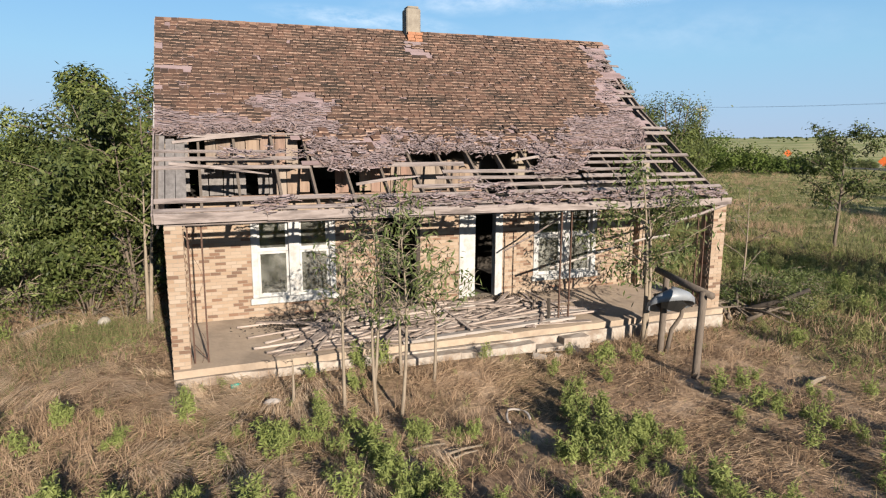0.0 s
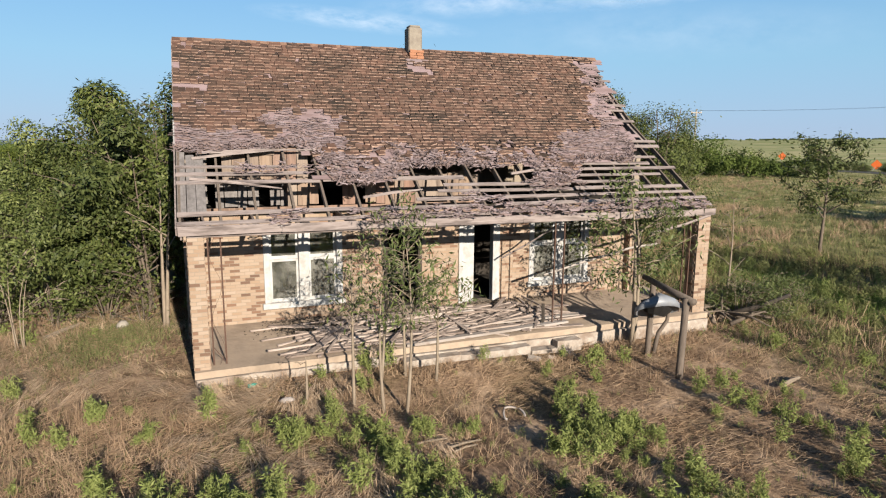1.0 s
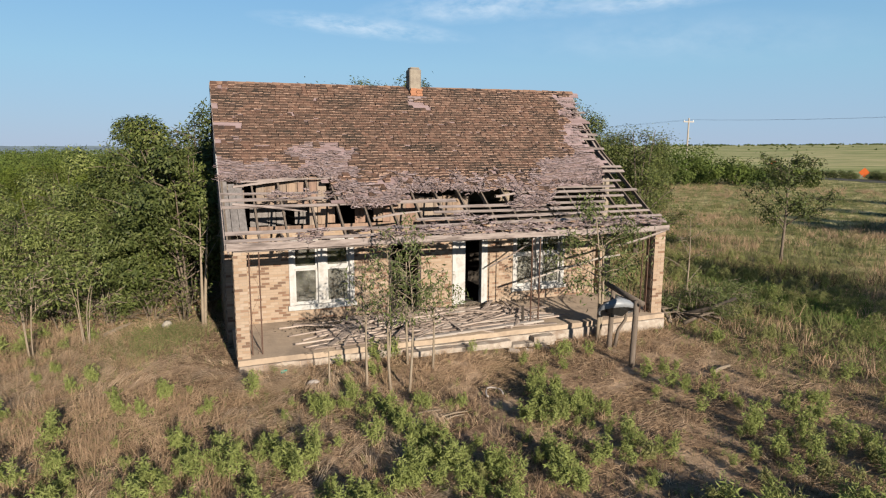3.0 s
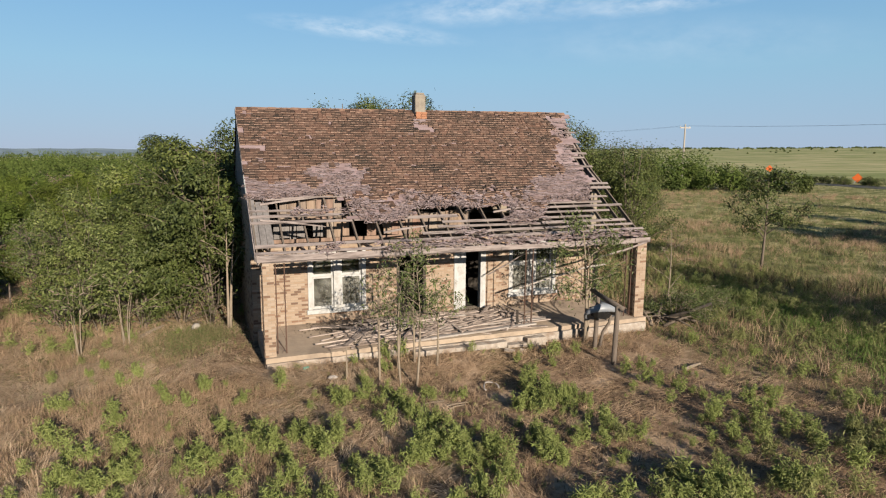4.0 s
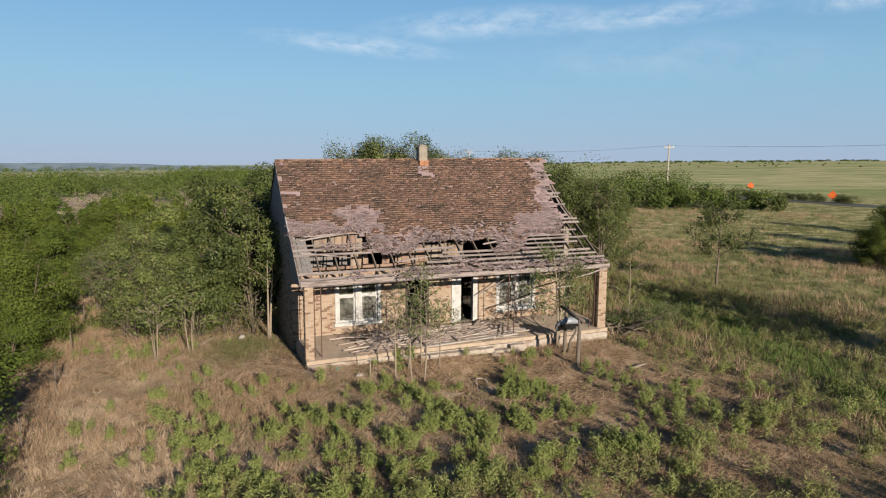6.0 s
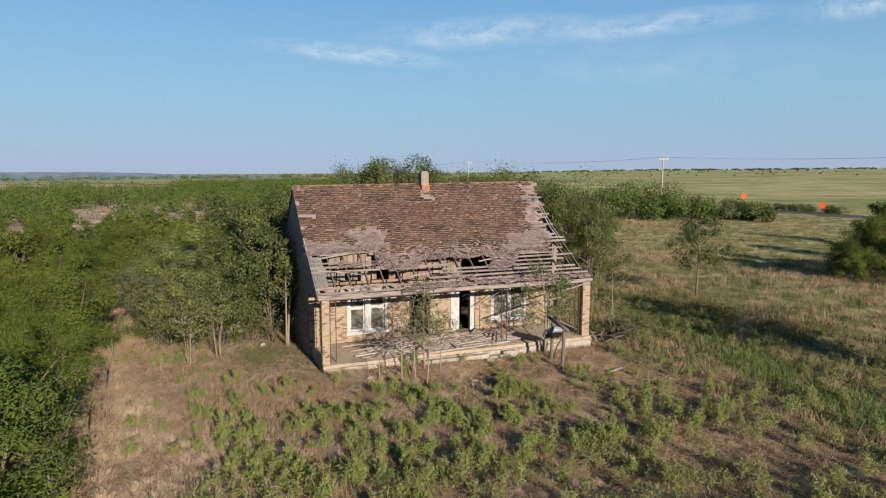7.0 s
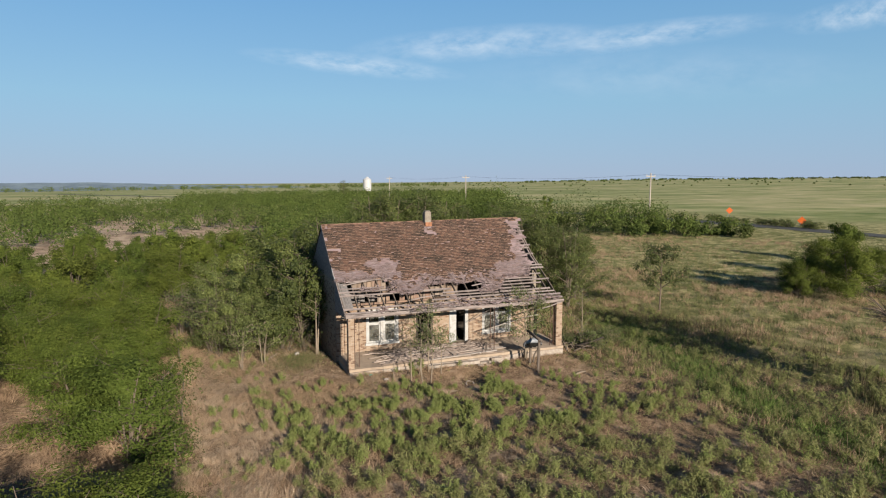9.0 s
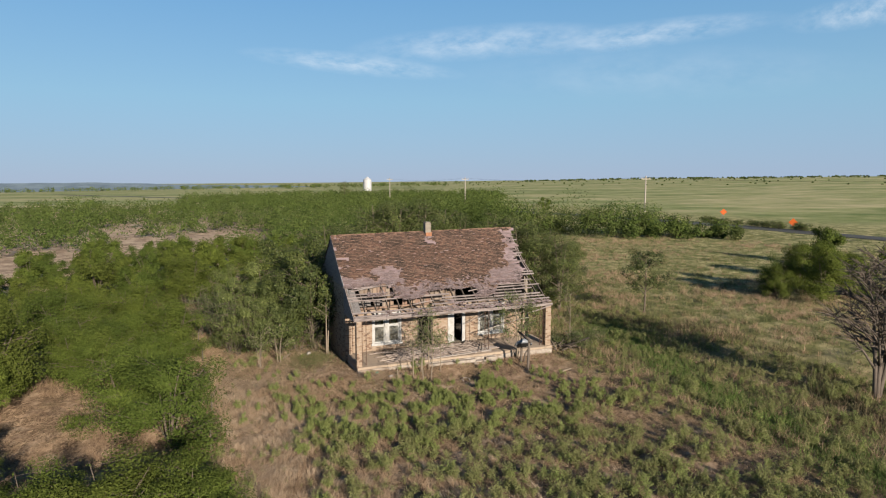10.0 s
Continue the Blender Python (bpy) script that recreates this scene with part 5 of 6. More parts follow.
def thicket_tree(i, foliage, n):
    return plant("thicket_tree", i, 5.6, 1.9, n, (0.15, 0.056), "bark", foliage, "dense dark-leaved tree in the thicket beside the house" if foliage == "leaf_dark" else "light-leaved tree at the outer edge of the thicket", "tree", 0.27, 0.7, "thicket by the house", clumps=36, tufted=0.88, stems=3 + i % 2, limbs=26, subs=6, trunk_r=0.045, stem_out=1.1, start=0.1, rise=0.26)


inner, outer_trees = [], []
for i, (x, y, h) in enumerate(THICKET):
    m = Matrix.Translation((x, y, gz(x, y))) @ pose(0, 0, 0, 0, 0, 77.0 * i)
    kin, limit = (outer_trees, 3) if x < -2.9 else (inner, 4)
    if len(kin) < limit:
        ob = thicket_tree(40 + i, "leaf_dark" if kin is inner else "leaf_pale", 11500 if kin is inner else 8000)
        kin.append(ob)
    else:
        ob = copy_thing(kin[i % limit], m)
    ob.matrix_basis = m @ Matrix.Diagonal((h / 5.6 * 1.1, h / 5.6 * 1.1, h / 5.2, 1))
for i, (x, y) in enumerate(((-1.2, 5.3), (-2.1, 5.7), (-3.2, 5.5), (-4.4, 5.6), (-5.4, 6.0))):
    plant("dead_shrub", 190 + i, 1.3, 0.8, 260, (0.1, 0.045), "bark", "leaf_dark", "tangle of dead twigs under the thicket trees", "shrub", 0.3, 0.3, "dead shrubs under the thicket", at=(x, y, gz(x, y)), turn=70 * i, stems=5, limbs=20, subs=4, trunk_r=0.022, stem_out=0.7, start=0.05, rise=0.3, twig=0.007)
pale = plant("thicket_sapling", 55, 4.4, 0.9, 900, (0.13, 0.05), "pale_bark", "leaf_dark", "slim pale-stemmed sapling at the house corner", "tree", 0.3, 0.5, at=(-0.7, 4.3, gz(-0.7, 4.3)), stems=2, limbs=10, subs=3, trunk_r=0.055, stem_out=0.35, start=0.5)
low = plant("thicket_shrub", 71, 1.9, 1.15, 5200, (0.105, 0.044), "bark", "leaf_dark", "low leafy shrub under the thicket trees", "shrub", 0.24, 0.4, "thicket shrubs", clumps=26, stems=5, limbs=20, subs=5, trunk_r=0.03, stem_out=0.7, start=0.05, rise=0.3)
for i, (x, y, k) in enumerate(((-2.7, 7.2, 0.6), (-5.0, 7.2, 0.6), (-6.0, 8.2, 0.65))):
    m = Matrix.Translation((x, y, gz(x, y))) @ pose(0, 0, 0, 0, 0, 67.0 * i)
    ob = low if i == 0 else copy_thing(low, m)
    ob.matrix_basis = m @ Matrix.Diagonal((k * 1.1, k * 1.1, k, 1))
for i, (x, y) in enumerate(((-4.6, 2.9), (-3.5, 3.6))):
    plant("thicket_sapling", 90 + i, 2.3, 0.8, 600, (0.13, 0.046), "pale_bark", "leaf_pale", "slim many-stemmed sapling standing before the thicket", "sapling", 0.3, 0.6, "thicket saplings", at=(x, y, gz(x, y)), turn=80 * i, stems=4, limbs=14, subs=4, trunk_r=0.018, stem_out=0.6, start=0.38, rise=0.3)
for i, (x, y) in enumerate(((-6.8, 10.6), (-6.3, 8.8), (-7.4, 11.8), (-5.9, 7.2))):
    plant("twiggy_shrub", 60 + i, 3.2, 1.3, 1500, (0.1, 0.04), "bark", "leaf_willow", "half-bare twiggy shrub at the thicket edge", "shrub", 0.3, 0.4, "twiggy shrubs", at=(x, y, gz(x, y)), turn=50 * i, stems=6, limbs=18, subs=5, trunk_r=0.028, stem_out=0.8, start=0.3)

# trees behind and beside the house
BEHIND = [(69.0, 290.0, 9.5), (7.6, 17.0, 7.9), (9.6, 17.6, 8.1), (5.0, 17.0, 7.6), (6.6, 17.6, 8.2), (8.5, 18.5, 8.0), (10.7, 17.2, 7.8), (12.0, 18.4, 7.8), (14.2, 19.5, 6.9), (16.2, 17.0, 7.6), (2.6, 18.0, 6.6), (16.6, 12.2, 7.0), (18.0, 12.8, 6.7), (19.0, 10.2, 6.0), (21.6, 12.6, 4.7), (15.0, 14.6, 7.0), (20.6, 11.6, 5.2), (17.2, 14.6, 6.4), (22.6, 14.8, 4.6), (19.8, 14.0, 6.0), (7.6, 20.5, 7.6), (12.8, 21.0, 7.4)]
protos = [plant("yard_tree", 80 + i, 7.2, 2.2, 11000, (0.13, 0.05), "bark", "leaf_dark", "leafy green tree growing behind the house", "tree", 0.32, 0.5, "trees behind the house", clumps=54, stems=3, limbs=24, subs=5, trunk_r=0.09, stem_out=0.9, start=0.06, rise=0.28) for i in range(3)]
for i, (x, y, h) in enumerate(BEHIND):
    m = Matrix.Translation((x, y, gz(x, y))) @ pose(0, 0, 0, 0, 0, 61.0 * i)
    ob = protos[i] if i < 3 else copy_thing(protos[i % 3], m)
    ob.matrix_basis = m @ Matrix.Diagonal((h / 6.8, h / 6.8, h / 6.6, 1))

plant("young_tree", 101, 4.7, 1.9, 4600, (0.15, 0.06), "bark", "leaf_dark", "young open-crowned tree alone in the grass", "tree", 0.2, 0.5, at=(24.3, 6.5, gz(24.3, 6.5)), stems=1, limbs=17, subs=6, trunk_r=0.075, start=0.28, rise=0.35)
plant("bare_sapling", 103, 3.4, 0.9, 130, (0.12, 0.045), "pale_bark", "leaf_willow", "thin nearly bare sapling beside the porch", "sapling", 0.2, 0.4, at=(14.2, 1.6, gz(14.2, 1.6)), stems=1, limbs=9, subs=3, trunk_r=0.035, start=0.25, rise=0.3)
plant("dead_tree", 107, 7.0, 2.6, 0, (0, 0), "grey_post", "leaf_dark", "bare grey dead tree in the pasture", "tree", at=(21.7, -12.7, gz(21.7, -12.7)), turn=140, stems=4, limbs=72, subs=22, twig=0.016, trunk_r=0.12, stem_out=1.3, start=0.22, rise=0.55)

# slim saplings before the porch
SAPS = [(2.52, -1.76, 3.3, 1), (3.0, -1.96, 3.2, 2), (3.33, -2.15, 3.6, 3), (4.24, -1.17, 2.7, 4), (3.75, -0.8, 3.6, 5), (1.77, -1.42, 1.1, 6), (3.2, -1.0, 3.4, 7)]
for x, y, h, sd in SAPS:
    plant("porch_sapling", 120 + sd, h, 0.7 if sd in (1, 2, 7) else 0.95, (150 if sd in (1, 7) else 300 if sd == 2 else 420) if h > 2 else 0, (0.14, 0.032), "pale_bark", "leaf_willow", "slim pale-stemmed sapling with narrow leaves before the porch" if h > 2 else "short bare sapling stump before the porch", "sapling", 0.13, 1.0, "saplings before the porch", at=(x, y, gz(x, y)), turn=70 * sd, stems=1, limbs=15 if h > 2 else 2, subs=4, trunk_r=0.034, start=0.48 if h > 2 else 0.8, rise=0.3, twig=0.006)
plant("porch_tree", 133, 4.1, 1.6, 2100, (0.15, 0.04), "pale_bark", "leaf_willow", "crooked young tree growing against the porch edge", "tree", 0.25, 0.8, at=(9.4, -0.4, gz(9.4, -0.4)), turn=20, stems=2, limbs=18, subs=4, trunk_r=0.055, stem_out=0.55, start=0.3, rise=0.25)

bush = plant("yard_shrub", 141, 1.0, 0.75, 1500, (0.085, 0.026), "pale_bark", "leaf_willow", "low grey-green shrub growing by the dead branches", "shrub", 0.14, 0.2, "shrubs by the porch corner", clumps=16, stems=6, limbs=18, subs=4, trunk_r=0.014, stem_out=0.45, start=0.1, rise=0.35, twig=0.005)
for i, (x, y, k) in enumerate(((13.6, 0.5, 1.0), (14.5, 1.0, 0.9), (13.9, -0.5, 0.75), (15.3, 0.2, 0.8), (12.9, 1.2, 0.8), (16.2, 1.4, 0.9))):
    m = Matrix.Translation((x, y, gz(x, y))) @ pose(0, 0, 0, 0, 0, 55.0 * i)
    ob = bush if i == 0 else copy_thing(bush, m)
    ob.matrix_basis = m @ Matrix.Diagonal((k * 1.2, k * 1.2, k, 1))

# pile of dead branches at the porch corner
pile = thing("brush_pile", (12.7, 0.2, gz(12.7, 0.2)), "dark heap of dead branches beside the porch corner", "brush pile")
for i in range(22):
    a, ln = rnd.uniform(0, 6.283), rnd.uniform(0.4, 1.4)
    c = Vector((12.7 + rnd.gauss(0, 0.4), 0.2 + rnd.gauss(0, 0.4), gz(12.7, 0.2) + rnd.uniform(0.05, 0.35)))
    d = Vector((math.cos(a), math.sin(a), rnd.uniform(-0.1, 0.35))) * ln / 2
    part("branch", Geo().tube([c - d, c + Vector((0, 0, rnd.uniform(0, 0.1))), c + d], [rnd.uniform(0.03, 0.07), 0.035, 0.012], 6), M["bark"], pile, smooth=True)
part("branch", Geo().tube([(12.9, 0.1, 0.15), (13.6, -0.2, 0.35), (14.3, -0.35, 0.6), (14.6, -0.3, 0.25)], [0.07, 0.06, 0.05, 0.02], 6), M["dark_wood"], pile, smooth=True)

# mesquite brush
def mesquite(seed, n, leaf, limbs, subs):
    return plant("mesquite", seed, 3.6, 1.65, n, leaf, "bark", "leaf_mesquite", "feathery bright-green mesquite bush in the brush field", "bush", 0.27, 0.15, "mesquite brush", clumps=46, tufted=0.58, stems=5, limbs=limbs, subs=subs, trunk_r=0.042, stem_out=1.0, start=0.03, rise=0.2)


MESQ = [mesquite(150 + i, 24000, (0.1, 0.036), 26, 6) for i in range(4)]
MESQ_FAR = [mesquite(170 + i, 6500, (0.2, 0.085), 16, 3) for i in range(4)]
placed = 0
fresh = {True: list(MESQ), False: list(MESQ_FAR)}


def mesquite_at(x, y, h, wide=1.0):
    global placed
    m = Matrix.Translation((x, y, gz(x, y) - 0.05)) @ pose(0, 0, 0, 0, 0, rnd.uniform(0, 360))
    near = y < 24 and x < 50
    ob = fresh[near].pop() if fresh[near] else copy_thing((MESQ if near else MESQ_FAR)[placed % 4], m)
    k = h / 3.6
    ob.matrix_basis = m @ Matrix.Diagonal((k * wide * rnd.uniform(0.88, 1.12), k * wide * rnd.uniform(0.88, 1.12), k, 1))
    placed += 1


def brushy(x, y):
    """Where the brush grows."""
    if -44 < x < -19.5 and (-29 if x < -23 else -21) < y - (62 + (x + 27) * 0.3) < 4 + 1.5 * math.sin(x * 0.7):
        return False
    if math.hypot((x + 13.0) / 3.9, (y + 2.2) / 5.6) < 1:
        return False
    if (-36 < x < -10 and -70 < y - 275 - 1.5 * (x + 22) < 12) or (-10 < x < 5 and -18 < y - 92 - 0.3 * x < 5):
        return False
    n = 1.8 * float(fbm(x, y, 0.14))
    az = math.degrees(math.atan2(x + 8, y + 31))
    if math.hypot(x + 8, y + 31) > np.interp(az, [-24, -8, 4, 8, 30], [230, 260, 380, 420, 430]):
        return False
    if x < -8.6 - 0.4 * math.sin(y * 0.8):
        return n > (-1.25 if y < 40 else -0.6)
    if y > 23 and az < 27 + 2 * n:
        return n > -0.65
    s, d = (x - 57.9) * 0.81 - (y - 62.8) * 0.588, (x - 57.9) * 0.588 + (y - 62.8) * 0.81
    return -24 < s < 26 and -1 + n < d < 13 + 2 * n


for x, y, h, wide in ((-8.9, -5.8, 3.9, 1.2), (-10.6, -3.4, 3.4, 1.1), (-8.3, -12.7, 2.5, 1.45), (-10.2, -12.3, 2.5, 1.5), (-12.2, -12.0, 2.4, 1.5), (-7.9, -14.0, 2.2, 1.4), (-13.6, 4.8, 3.0, 1.3)):
    mesquite_at(x, y, h, wide)
for x, y, h in ( (-10.0, 1.8, 2.9), (-13.9, 5.6, 3.2), (-10.2, -0.9, 2.5), (-11.6, 3.8, 3.0), (-16.4, 0.4, 3.0), (-9.6, 10.6, 3.0), (-18.8, -3.0, 3.2), (41.5, 4.6, 4.6), (45.6, 5.0, 4.4), (40.2, 8.0, 3.6), (38.6, 6.6, 2.9), (43.6, 8.6, 4.2), (63.0, 20.0, 4.6), (58.0, 9.0, 4.0), (48.0, 1.0, 3.6), (-10.8, 5.6, 3.0), (52.0, 14.0, 4.0), (-9.2, 4.4, 2.6), (-9.0, 7.4, 2.8), (-16.6, -8.6, 2.4), (-13.9, -10.2, 2.2), (-15.0, -7.4, 2.2), (-17.6, -4.6, 2.8), (-14.4, -13.0, 2.2), (-17.0, 2.4, 3.2), (104.5, 151.0, 4.6)):
    mesquite_at(x, y, h)
for i in range(16):
    x, y = 107.5 + rnd.uniform(-1.5, 2.5), 56 + i * 1.9 + rnd.uniform(-0.8, 0.8)
    m = Matrix.Translation((x, y, gz(x, y))) @ pose(0, 0, 0, 0, 0, 70.0 * i)
    k = rnd.uniform(0.5, 0.95)
    ob = tagged(copy_thing(low, m), "dark low shrub growing beside the far road", "shrub", "roadside shrubs")
    ob.matrix_basis = m @ Matrix.Diagonal((k * 1.3, k * 1.3, k, 1))
far_sites = []
step = 3.3
for iy in range(-11, 196):
    for ix in range(-96, 66):
        x, y = ix * step + rnd.uniform(-2.2, 2.2), iy * step + rnd.uniform(-2.2, 2.2)
        az = math.degrees(math.atan2(x + 8, y + 33))
        if not (-24 < az < 62) or not brushy(x, y):
            continue
        d = math.hypot(x + 8, y + 31)
        h = rnd.uniform(1.6, 3.6) * (1.0 + 0.35 * float(fbm(x + 40, y, 0.2))) * (float(np.interp(y, [44, 52, 62], [0.7, 1.0, 1.9])) if x > 40 and y < 115 else 1.15 if y > 75 else 1.2 if y < 8 else 1.0)
        if d < 88 and placed < 300:
            if math.hypot(x + 8.9, y + 5.2) > 3.6 and y > -9:
                mesquite_at(x, y, h)
        elif rnd.random() < (0.8 if x > 40 and y < 115 else max(0.45, 0.9 - d / 900)):
            far_sites.append((x, y, h * (1.0 + max(0.0, d - 150) / 1600)))
fr = np.random.default_rng(21)
for i in range(420):
    a, d = fr.uniform(24, 62), fr.uniform(800, 2300)
    if math.sin(a * 0.9 + d) + 0.6 * math.sin(a * 3.1 + 2 * d) > 0.35:
        far_sites.append((d * math.sin(radians(a)), d * math.cos(radians(a)), fr.uniform(0.5, 1.3)))
for i in range(620):
    a = fr.uniform(30, 62)
    d = fr.uniform(1500, 2500)
    if math.sin(a * 1.7) + math.sin(a * 4.1 + d * 0.004) > -0.3:
        far_sites.append((d * math.sin(radians(a)), d * math.cos(radians(a)), fr.uniform(1.4, 3.4)))
for i in range(520):
    a = fr.uniform(-18, 24)
    d = fr.uniform(900, 1550)
    if math.sin(a * 2.3 + d * 0.006) > -0.2:
        far_sites.append((d * math.sin(radians(a)), d * math.cos(radians(a)), fr.uniform(4, 8)))
cl = []
for x, y, h in far_sites:
    d = math.hypot(x + 8, y + 31)
    n = int(np.clip(22000 / d, 40, 300)) * (4 if x > 40 and y < 115 else 1)
    lean = unit(fr.normal(size=(9, 3)) + np.array([0, 0, 0.35])) * np.array([0.62, 0.62, 0.36]) * h
    k = fr.integers(0, 9, n)
    d3 = unit(fr.normal(size=(n, 3)))
    size = fr.uniform(0.22, 0.44, 9)[k][:, None] * h
    c = lean[k] + d3 * size * fr.uniform(0.6, 1.0, (n, 1)) + np.array([0, 0, h * 0.5])
    c[:, 2] = np.clip(c[:, 2], 0.1, None)
    c += np.array([x, y, gz(x, y)])
    cl.append(leaves(c, 0.17 + d * 0.0013, 0.10 + d * 0.001, fr, 0.0, out=unit(d3 + 0.5 * unit(lean[k]) + np.array([0, 0, 0.25]))))
tagged(new("far_brush", quads_mesh("far_brush", np.concatenate(cl), M["leaf_far"])), "endless green mesquite brush covering the distance", "brush", kind="stuff")


# ---- grass and weeds ----
def scatter(n, x0, x1, y0, y1, r, keep):
    x, y = r.uniform(x0, x1, n), r.uniform(y0, y1, n)
    k = keep(x, y) > r.random(n)
    k &= ~((x > -0.15) & (x < 11.95) & (y > -0.15) & (y < 8.5)) & ~((x > 4.1) & (x < 7.8) & (y > -0.65) & (y < 0))
    x, y = x[k], y[k]
    return np.stack([x, y, ground_z(x, y) - 0.01], 1)


def leafy(x, y):
    """How much of the ground the green weeds take, 0 to 1."""
    f = fbm(x, y, 0.55) * 0.6 + fbm(x + 9, y - 4, 1.4) * 0.5
    front = smooth(-1.7, -3.9, y) * smooth(-5.2, -3.0, x) * smooth(12.5, 7.5, x)
    front = np.maximum(front, 0.95 * smooth(-6, -9, y) * smooth(-5.2, -3.0, x) * smooth(12, 8, x))
    right = smooth(10.8, 13.0, x) * 0.72
    return np.clip(0.14 + 0.8 * np.maximum(front, right) + 0.75 * f, 0, 1) * (1 - 0.8 * smooth(-4.8, -3.6, y) * smooth(6.5, 7.5, x) * smooth(13.5, 12.0, x)) * np.where((x < -2) & (y > -6), 0.62, 1.0)


r = np.random.default_rng(5)
straw = []
p = scatter(190000, -9, 24, -21, 16, r, lambda x, y: np.clip(1.15 - 0.75 * leafy(x, y) - 0.4 * smooth(12, 20, x), 0.1, 1))
straw.append(blades(p[::2], 0.14, 0.008, r, 1.0))
p = scatter(420000, -9, 22, -21, 16, r, lambda x, y: np.clip(1.2 - 0.7 * leafy(x, y), 0.15, 1) * np.clip(0.62 + 0.9 * fbm(x, y, 0.9), 0.08, 1) * np.clip(1.0 - smooth(11, 17, x), 0.12, 1) * np.clip(1.15 - 0.8 * smooth(-7, -12, y) * smooth(-4.5, -2.5, x), 0.3, 1))
straw.append(lying(p, 0.30, 0.0075, r))
tufts = scatter(7000, -9, 62, -24, 50, r, lambda x, y: np.clip(0.55 + 0.5 * fbm(x, y, 0.4), 0.05, 1))
tb = np.repeat(tufts, 30, 0)
tb[:, :2] += r.normal(size=(len(tb), 2)) * 0.09
straw.append(blades(tb, 0.30, 0.009, r, 0.8))
mounds = scatter(1900, -9, 24, -21, 16, r, lambda x, y: np.clip(0.45 + 0.9 * fbm(x, y, 0.5), 0.02, 1))
tb = np.repeat(mounds, 55, 0)
tb[:, :2] += r.normal(size=(len(tb), 2)) * 0.13
straw.append(blades(tb, 0.27, 0.009, r, 1.25))
p = scatter(30000, -18, -8, -10, 5, r, lambda x, y: np.clip(0.5 + 0.9 * fbm(x, y, 0.8), 0.1, 1))
straw.append(lying(p, 0.4, 0.014, r))
mounds = scatter(3000, -17, 0, -21, 6, r, lambda x, y: np.clip(0.35 + 1.1 * fbm(x, y, 0.6), 0.02, 1))
tb = np.repeat(mounds, 40, 0)
tb[:, :2] += r.normal(size=(len(tb), 2)) * 0.15
straw.append(blades(tb, 0.3, 0.012, r, 1.0))
fringe = scatter(600, -8.4, -6.6, -20, 14, r, lambda x, y: np.exp(-((x + 7.4) / 0.45) ** 2))
tb = np.repeat(fringe, 45, 0)
tb[:, :2] += r.normal(size=(len(tb), 2)) * 0.13
straw.append(blades(tb, 0.42, 0.011, r, 0.6))
bunch = scatter(9000, 12, 80, -26, 62, r, lambda x, y: np.clip(0.35 + 1.5 * fbm(x + 7, y, 0.35), 0.02, 1) * np.clip(34 / (np.hypot(x - 6, y) + 8), 0, 1))
tb = np.repeat(bunch, 30, 0)
tb[:, :2] += r.normal(size=(len(tb), 2)) * 0.17
straw.append(blades(tb, 0.46, 0.026, r, 0.75))
outer = lambda x, y: ((y < -20.5) | (x < -8.5) & (y < -9) | (x > 22) & (y < -8)) * np.clip(0.55 + 0.8 * fbm(x, y, 0.4), 0.05, 1)
p = scatter(70000, -26, 44, -60, -8, r, outer)
straw.append(lying(p, 0.6, 0.022, r))
tufts = scatter(4200, -26, 44, -60, -8, r, outer)
tb = np.repeat(tufts, 18, 0)
tb[:, :2] += r.normal(size=(len(tb), 2)) * 0.14
straw.append(blades(tb, 0.3, 0.02, r, 0.9))
tagged(new("dry_grass", quads_mesh("dry_grass", np.concatenate(straw), M["straw"], 3)), "matted straw-coloured dry grass covering the yard", "grass", kind="stuff")

bent = scatter(4300, -8.6, 3.5, -15, 5.2, r, lambda x, y: np.clip(0.22 + 1.9 * fbm(x - 6, y + 3, 0.55), 0.0, 1) * np.clip(1.1 - 0.8 * leafy(x, y), 0.1, 1) * (1 - np.exp(-((x + 1.5) / 1.7) ** 4 - ((y - 3.2) / 2.3) ** 4)))
among = scatter(650, -3, 13, -18, -1.0, r, lambda x, y: np.clip(0.1 + 1.2 * fbm(x + 1, y - 8, 0.8), 0.0, 1))
tagged(new("lodged_grass", quads_mesh("lodged_grass", np.concatenate([lodged(bent, 34, 0.75, 0.0075, r), lodged(among, 22, 0.45, 0.007, r)]), M["lodged_straw"], 3)), "long pale dead grass lying over in swirls", "grass", kind="stuff")

green = []
p = scatter(80000, 8, 40, -21, 24, r, lambda x, y: smooth(9, 15, x) * np.clip(0.6 + 0.5 * fbm(x, y, 0.3), 0, 1))
green.append(blades(p, 0.20, 0.018, r, 1.1))
p = scatter(30000, -9, 14, -21, 16, r, lambda x, y: leafy(x, y) * 0.8)
green.append(blades(p, 0.13, 0.016, r, 0.9))
p = scatter(150000, 14, 104, -30, 80, r, lambda x, y: np.clip(0.5 + 0.6 * fbm(x, y, 0.12), 0, 1) * np.clip(70 / (np.hypot(x - 6, y) + 20), 0, 1))
green.append(blades(p, 0.30, 0.04, r, 1.2))
tus = scatter(11000, 12, 100, -32, 85, r, lambda x, y: np.clip(0.5 + 0.9 * fbm(x, y, 0.25), 0.03, 1) * np.clip(40 / (np.hypot(x - 6, y) + 5), 0, 1))
tb = np.repeat(tus, 22, 0)
tb[:, :2] += r.normal(size=(len(tb), 2)) * 0.2
green.append(blades(tb, 0.42, 0.032, r, 0.9))
strip = lambda x, y: np.exp(-((x - np.interp(y, [-18, -11, -8, -2, 3], [14.2, 14.8, 15.6, 17.8, 18.6])) / 1.3) ** 2)
